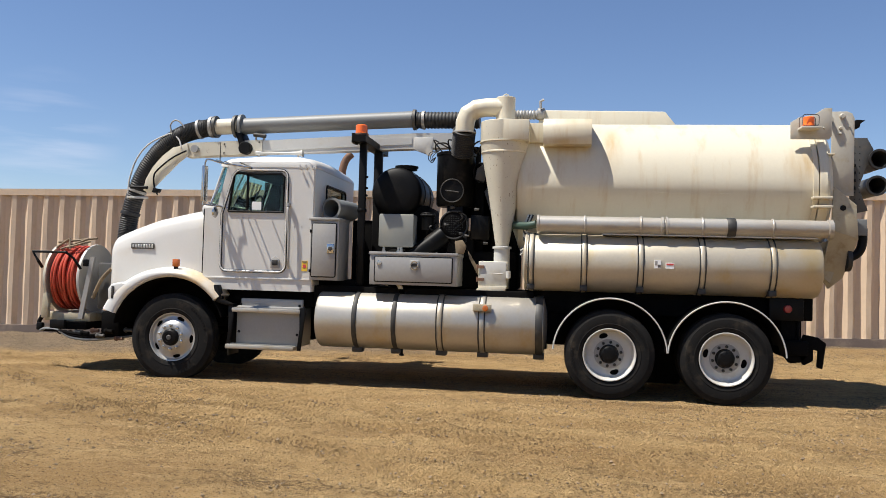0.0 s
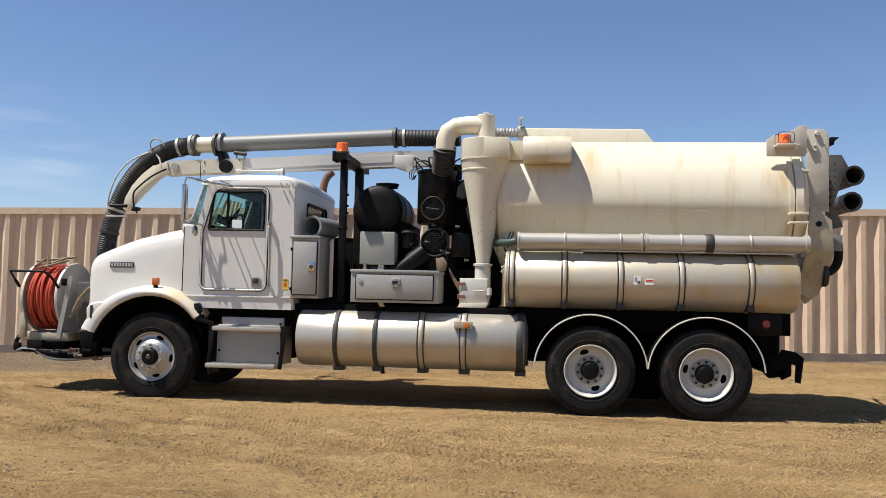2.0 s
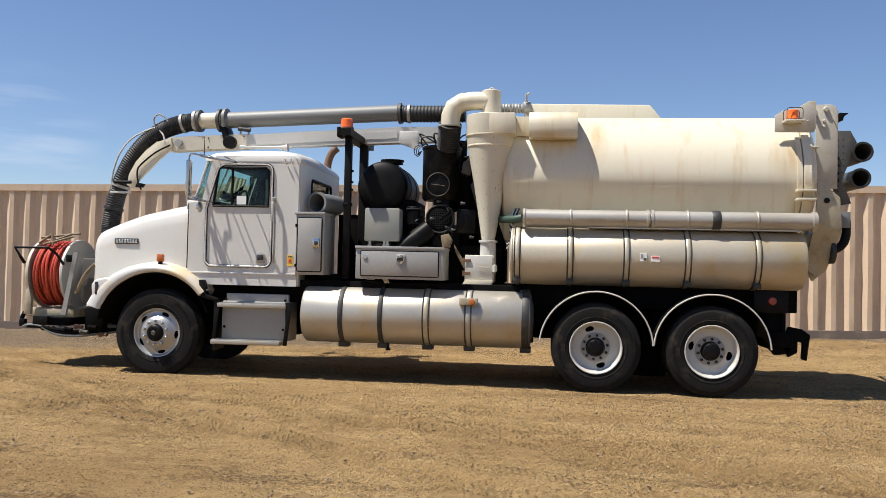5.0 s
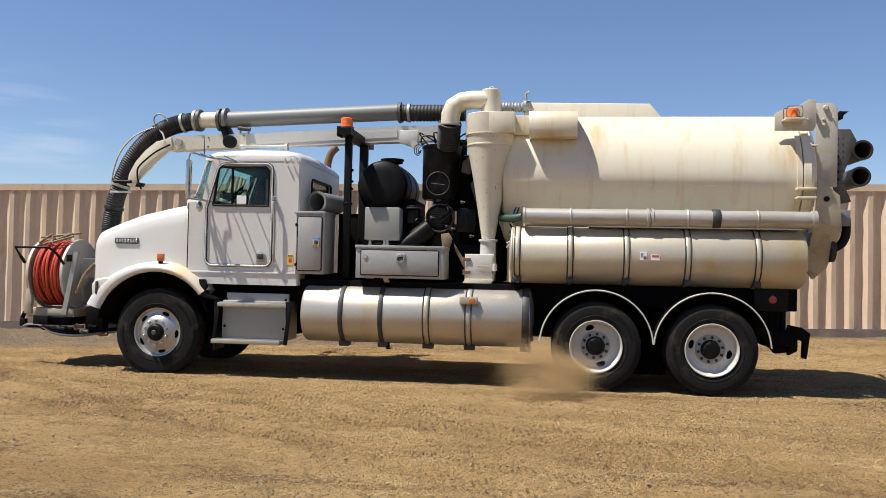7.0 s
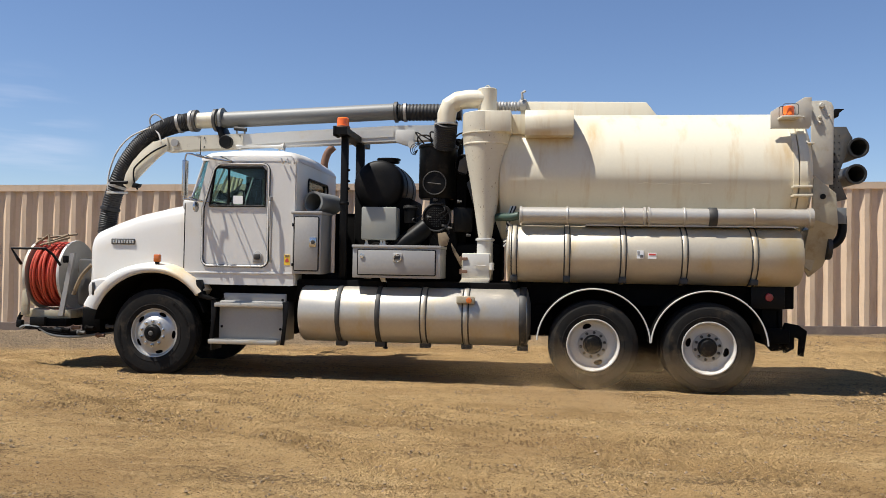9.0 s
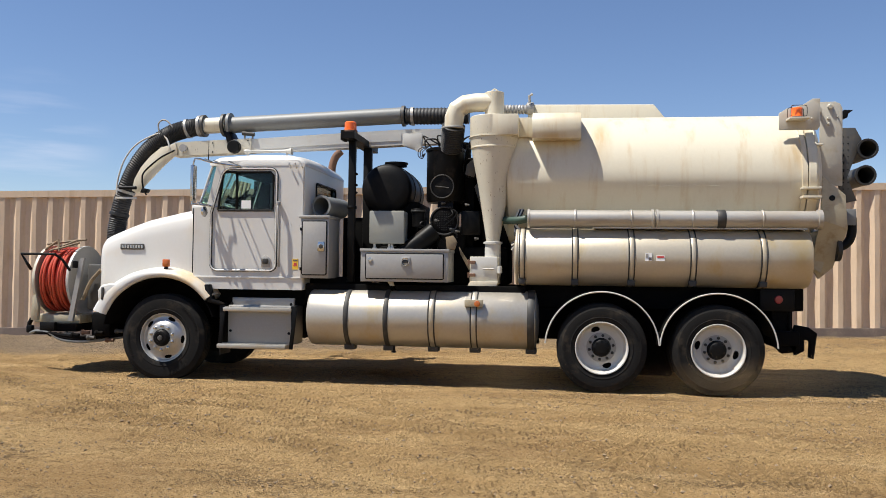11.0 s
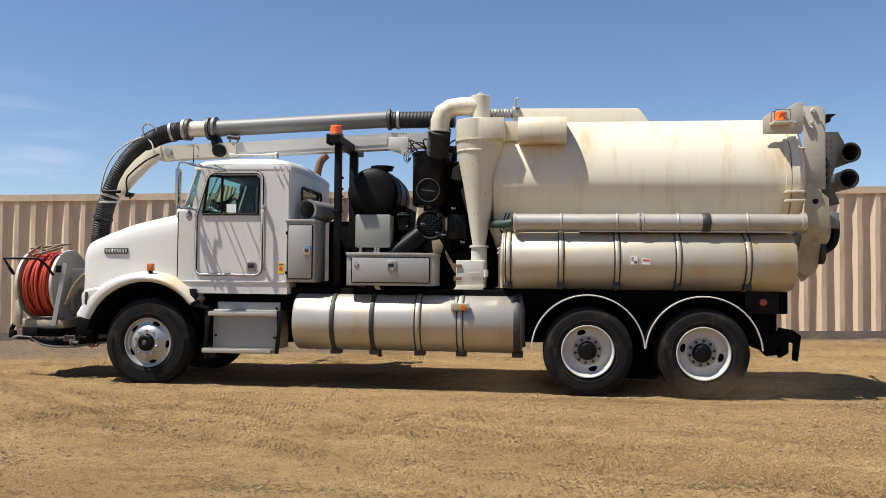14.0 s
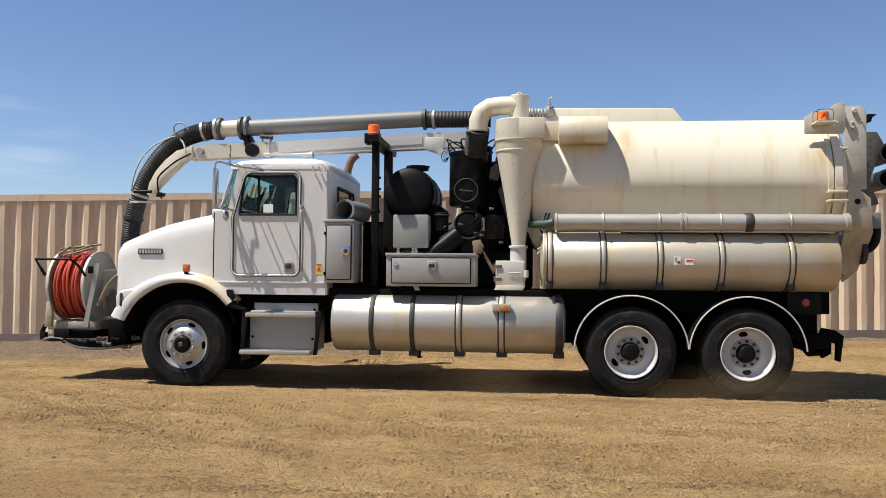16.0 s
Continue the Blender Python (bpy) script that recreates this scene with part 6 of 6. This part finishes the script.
def hose_reel():
    # reel with its axle along x, drum between two plates, tilted a little to the camera side
    r = part("hose_reel", lathe([(0, -7.93), (0.33, -7.93), (0.33, -7.45), (0, -7.45)], (0, 0.98, 1.27), "x", 32), "offwhite", truck, "front hose reel wound with red hose")
    for x in (-7.96, -7.45):
        part("reel_plate", lathe([(0.08, x - 0.012), (0.475, x - 0.012), (0.49, x - 0.02), (0.495, x), (0.49, x + 0.02), (0.475, x + 0.012), (0.08, x + 0.012)], (0, 0.98, 1.27), "x", 48, closed=True), "offwhite" if x > -7.8 else "cream_worn", r, "painted steel reel flange")
    for layer, rr in ((0, 0.355), (1, 0.405), (2, 0.45)):
        n = 11 - layer
        for i in range(n):
            x = -7.915 + 0.022 * layer + i * 0.0435
            if layer == 2 and i in (2, 5, 8):
                continue
            ring = [(x + 0.008 * math.sin(3 * a + i), 0.98 + (rr + 0.006 * math.sin(5 * a + i * 2)) * math.cos(a), 1.27 + (rr + 0.006 * math.sin(5 * a + i * 2)) * math.sin(a)) for a in [2 * math.pi * k / 40 for k in range(41)]]
            part("hose_turn", sweep(ring, 0.0205, 8), "red_hose", r, "red rubber hose")
    # cradle, guide bar and front bumper ironwork
    c = part("reel_cradle", box(-8.0, -7.30, 0.60, 1.5, 0.66, 0.78, 0.015), "door_tan", truck, "worn dirty cream steel reel cradle")
    part("cradle_arm", loft([[(x, yy, z) for x, yy in ((-7.43, 0.5), (-7.36, 0.5), (-7.36, 0.55), (-7.43, 0.55))] for z in (0.70, 0.71)] + [[(x, yy, 1.58) for x, yy in ((-7.27, 0.5), (-7.21, 0.5), (-7.21, 0.55), (-7.27, 0.55))]]), "alloy_box", c, "grey upright reel arm")
    part("cradle_arm", prism([(-7.99, 0.70), (-7.89, 0.70), (-7.88, 0.90), (-7.92, 1.06), (-7.97, 1.04)], 0.5, 0.56, 0.006), "door_tan", c)
    part("guide_bar", sweep([(-7.93, 0.30, 1.50), (-8.02, 0.30, 1.63), (-7.52, 0.30, 1.63), (-7.44, 0.36, 1.55), (-7.36, 0.42, 1.40)], 0.018, 8), "black", c, "black hose guide bar")
    part("guide_foot", sweep([(-7.93, 0.30, 1.50), (-7.95, 0.42, 1.42)], 0.022, 8), "black", c)
    tg = bmesh.new()
    for a, b in (((-7.95, 0.75, 1.70), (-7.72, 0.7, 1.83)), ((-7.85, 0.7, 1.68), (-7.45, 0.75, 1.84)), ((-7.74, 0.66, 1.70), (-7.40, 0.7, 1.80)), ((-7.95, 0.8, 1.78), (-7.35, 0.8, 1.85)), ((-7.68, 0.66, 1.68), (-7.72, 0.7, 1.84))):
        sweep([a, b], 0.016, 6, tg)
    part("level_wind", tg, "tarp", c, "rusty brown level-wind frame over the reel")
    part("motor_bracket", box(-7.36, -7.31, 0.46, 0.54, 1.44, 1.54, 0.01), "black", c)
    part("reel_motor", box(-7.22, -6.93, 0.62, 1.6, 0.85, 1.50, 0.03), "dark_steel", c, "grimy dark steel reel drive cover")
    pm = bmesh.new()
    sweep(spline([(-7.22, 0.52, 1.0), (-7.1, 0.50, 1.25), (-6.95, 0.50, 1.42)], 5), 0.028, 8, pm)
    part("tarp_rope", pm, "tarp", c)
    for top in (r, c):
        for ob in (top, *top.children_recursive):
            ob.data.transform(Matrix.Translation((0.10, 0, 0)))
    bp = part("bumper", box(-6.98, -6.70, 0.5, 1.98, 0.50, 0.82, 0.03), "chassis", truck, "dirty black front bumper")
    part("bumper_step", box(-7.72, -7.2, 0.5, 1.9, 0.55, 0.66, 0.015), "chassis", bp)
    part("bumper_bracket", box(-7.72, -7.5, 0.45, 0.52, 0.56, 0.68, 0.01), "black", bp)
    for k in range(3):
        pts = [(-7.90 + 0.02 * k, 0.52 + 0.05 * k, 0.52), (-7.78, 0.48, 0.55 - 0.01 * k), (-7.58, 0.46, 0.53), (-7.38, 0.46, 0.44 + 0.03 * k), (-7.10, 0.5, 0.42 + 0.03 * k), (-6.80, 0.6, 0.45 + 0.03 * k), (-6.5, 0.7, 0.5)]
        part("loose_hose", sweep(spline(pts, 6), 0.022, 8), "grey_pipe" if k == 0 else "chassis", bp, "grey hose slung under the bumper" if k == 0 else "")
    rng = random.Random(11)
    for i in range(9):
        x = -7.62 + i * 0.12
        part("pipe_fitting", lathe([(0, 0), (0.03, 0), (0.04, 0.03), (0.026, 0.05), (0.026, 0.12), (0, 0.13)], (x, 0.48 + rng.uniform(-0.02, 0.1), 0.47 + rng.uniform(-0.03, 0.1)), "x", 8), ("chassis", "rust", "dark_steel")[i % 3], bp)
    part("tow_hook", sweep(spline([(-7.90, 0.55, 0.72), (-7.94, 0.55, 0.64), (-7.93, 0.55, 0.58), (-7.88, 0.55, 0.56)], 5), 0.03, 8), "black", bp)
    part("tow_block", box(-7.96, -7.87, 0.50, 0.58, 0.52, 0.63, 0.02), "black", bp)


hose_reel()


def rear_end():
    b = part("rear_bumper", box(2.05, 2.40, 0.30, 2.18, 0.60, 0.78, 0.02), "chassis", truck, "black rear underrun bumper")
    part("bumper_hook", prism([(2.36, 0.86), (2.52, 0.83), (2.62, 0.76), (2.58, 0.44), (2.52, 0.46), (2.53, 0.66), (2.47, 0.68), (2.47, 0.54), (2.36, 0.48), (2.28, 0.62)], 0.35, 0.42, 0.01), "chassis", b, "black tow hook plate")
    part("bumper_foot", prism([(2.10, 0.62), (2.40, 0.60), (2.36, 0.52), (2.2, 0.50)], 0.35, 0.45, 0.01), "chassis", b)
    lp = part("tail_panel", box(1.95, 2.36, 0.38, 0.42, 1.02, 1.30, 0.01), "black", truck, "black tail light panel")
    part("tail_light", lathe([(0, -0.025), (0.045, -0.022), (0.052, 0.0), (0, 0)], (2.17, 0.38, 1.165), "y", 20), "red_lens", lp, "round red reflector")
    part("rear_mud_flap", box(2.28, 2.30, 0.45, 0.95, 0.75, 1.2, 0.004), "hose", truck)
    # guessed block, sized to keep the gap between the rear tyres dark
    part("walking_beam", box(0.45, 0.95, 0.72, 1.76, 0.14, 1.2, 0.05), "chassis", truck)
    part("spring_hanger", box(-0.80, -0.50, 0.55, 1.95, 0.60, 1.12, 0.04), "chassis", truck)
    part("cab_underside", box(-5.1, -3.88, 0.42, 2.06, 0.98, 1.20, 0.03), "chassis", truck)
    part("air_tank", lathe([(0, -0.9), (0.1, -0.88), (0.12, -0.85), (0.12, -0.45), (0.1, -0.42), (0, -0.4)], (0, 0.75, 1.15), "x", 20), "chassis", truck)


rear_end()

for args in (("gravel", 22000, -13.5, 8.5, 2.7, 6.1, 0.005, 0.022, 5, "loose grey gravel along the fence"), ("pebbles", 26000, -8, 6, -6.2, 2.5, 0.003, 0.021, 6, "scattered pebbles on the dirt")):
    scatter_stones(*args)


# ---- dust ----
M["dust"] = material("airborne_dust", (0.52, 0.365, 0.19), 1.0, bump=0, vary=0.05, spec=0.0)


def dust_mesh(count, sx, sy, sz, seed, size=0.001):
    """Loose flakes of dust, thick in the middle and thinning outwards, in soft billows."""
    rng = np.random.RandomState(seed)
    heart = rng.randn(26, 3) * (sx, sy, sz) * 0.8
    c = heart[rng.randint(0, 26, count)] + rng.randn(count, 3) * (sx, sy, sz) * 0.52
    tri = np.array([(1, 0, 0), (-0.5, 0.866, 0), (-0.5, -0.866, 0)])
    q, _ = np.linalg.qr(rng.randn(count, 3, 3))
    v = c[:, None, :] + np.einsum("nij,kj->nki", q, tri) * (size * (0.6 + 0.8 * rng.rand(count, 1, 1)))
    me = bpy.data.meshes.new("dust_puff")
    me.from_pydata(v.reshape(-1, 3).tolist(), [], np.arange(count * 3).reshape(-1, 3).tolist())
    me.materials.append(M["dust"])
    return me


def make_dust():
    rng = random.Random(21)
    meshes = [dust_mesh(90000, 0.14, 0.12, 0.10, 1), dust_mesh(90000, 0.19, 0.13, 0.075, 2), dust_mesh(90000, 0.13, 0.12, 0.12, 3)]
    puffs = []
    for k in range(14):
        ob = tagged(new("dust_puff", meshes[k % 3]), "tan dust puff blown up beside the rear wheel", "dust", "dust puffs", "stuff")
        u, w, f = rng.random(), rng.random(), k / 13
        x0, t0 = -0.36 + 0.10 * rng.uniform(-1, 1), 6.40 + 0.03 * k
        x7, z7 = -0.86 + 0.95 * f + 0.12 * rng.uniform(-1, 1), (0.12 + (0.18 + 0.34 * u) * (1.1 - 0.85 * f)) * (0.35 if k % 2 else 1.0)
        y7 = -0.22 - 0.25 * w - 0.3 * f - (0.3 if k % 2 else 0.0)
        stay = k % 3 == 1
        rows = [(0.0, x0, -0.15, -0.9), (t0 - 0.1, x0, -0.15, -0.9), (t0 + 0.15, x0 - 0.10, -0.22, 0.14 + 0.2 * u),
                (t0 + 0.5, x7, y7, z7), (7.6, x7 * 1.15, y7 - 0.25, (z7 + 0.06) if k % 2 else z7 * 0.4),
                (8.1, x7 * 1.25, y7 - 0.5, (z7 + 0.06) if stay else -0.30),
                (9.2, x7 * 1.4 + 0.1, y7 - 0.6, -0.05 if stay else -0.6), (10.6, x7 * 1.5 + 0.1, y7 - 0.6, -0.9), (16.0, x7 * 1.5 + 0.1, y7 - 0.6, -0.95)]
        puffs.append((ob, rows))
    haze = [dust_mesh(52000, 0.42, 0.20, 0.13, 7, 0.0009), dust_mesh(52000, 0.50, 0.22, 0.10, 8, 0.0009)]
    for k in range(8):
        ob = tagged(new("dust_haze", haze[k % 2]), "thin tan dust haze hanging at the rear wheels", "dust", "dust haze", "stuff")
        x = (-1.3, -0.7, -0.3, 0.2, 0.8, 1.4, -0.1, 1.9)[k]
        y = (-0.3, -0.5, -1.0, -0.6, -0.3, -0.3, -0.8, -0.3)[k]
        z = 0.20 + 0.14 * rng.random()
        t0 = 6.9 + 0.12 * k
        rows = [(0.0, x - 0.3, y, -1.2), (t0, x - 0.3, y, -1.2), (t0 + 0.8, x - 0.1, y, z), (9.8, x, y, z + 0.04), (11.6, x + 0.1, y, z - 0.08 if k in (0, 5, 7) else -0.9), (16.0, x + 0.3, y, z - 0.12 if k in (0, 5, 7) else -1.0)]
        puffs.append((ob, rows))
    return puffs


DUST_PUFFS = make_dust()


# ---- movement ----
ROLL = [(0.0, 0.0), (14.3, 0.0), (14.5, 0.012), (14.75, 0.060), (15.0, 0.143), (15.25, 0.243), (15.5, 0.364), (15.75, 0.508), (16.0, 0.670)]


def motions():
    walk(truck, [(t, pose(d, 0, 0)) for t, d in ROLL])
    for w in WHEELS:
        far = w.location.y > CY
        at = w.location.copy()
        walk(w, [(t, pose(at.x, at.y, at.z, 0, math.degrees(d / 0.545) * (-1 if far else 1), 180 if far else 0)) for t, d in ROLL])

    for ob, rows in DUST_PUFFS:
        walk(ob, [(t, pose(x, y, z)) for t, x, y, z in rows])


motions()
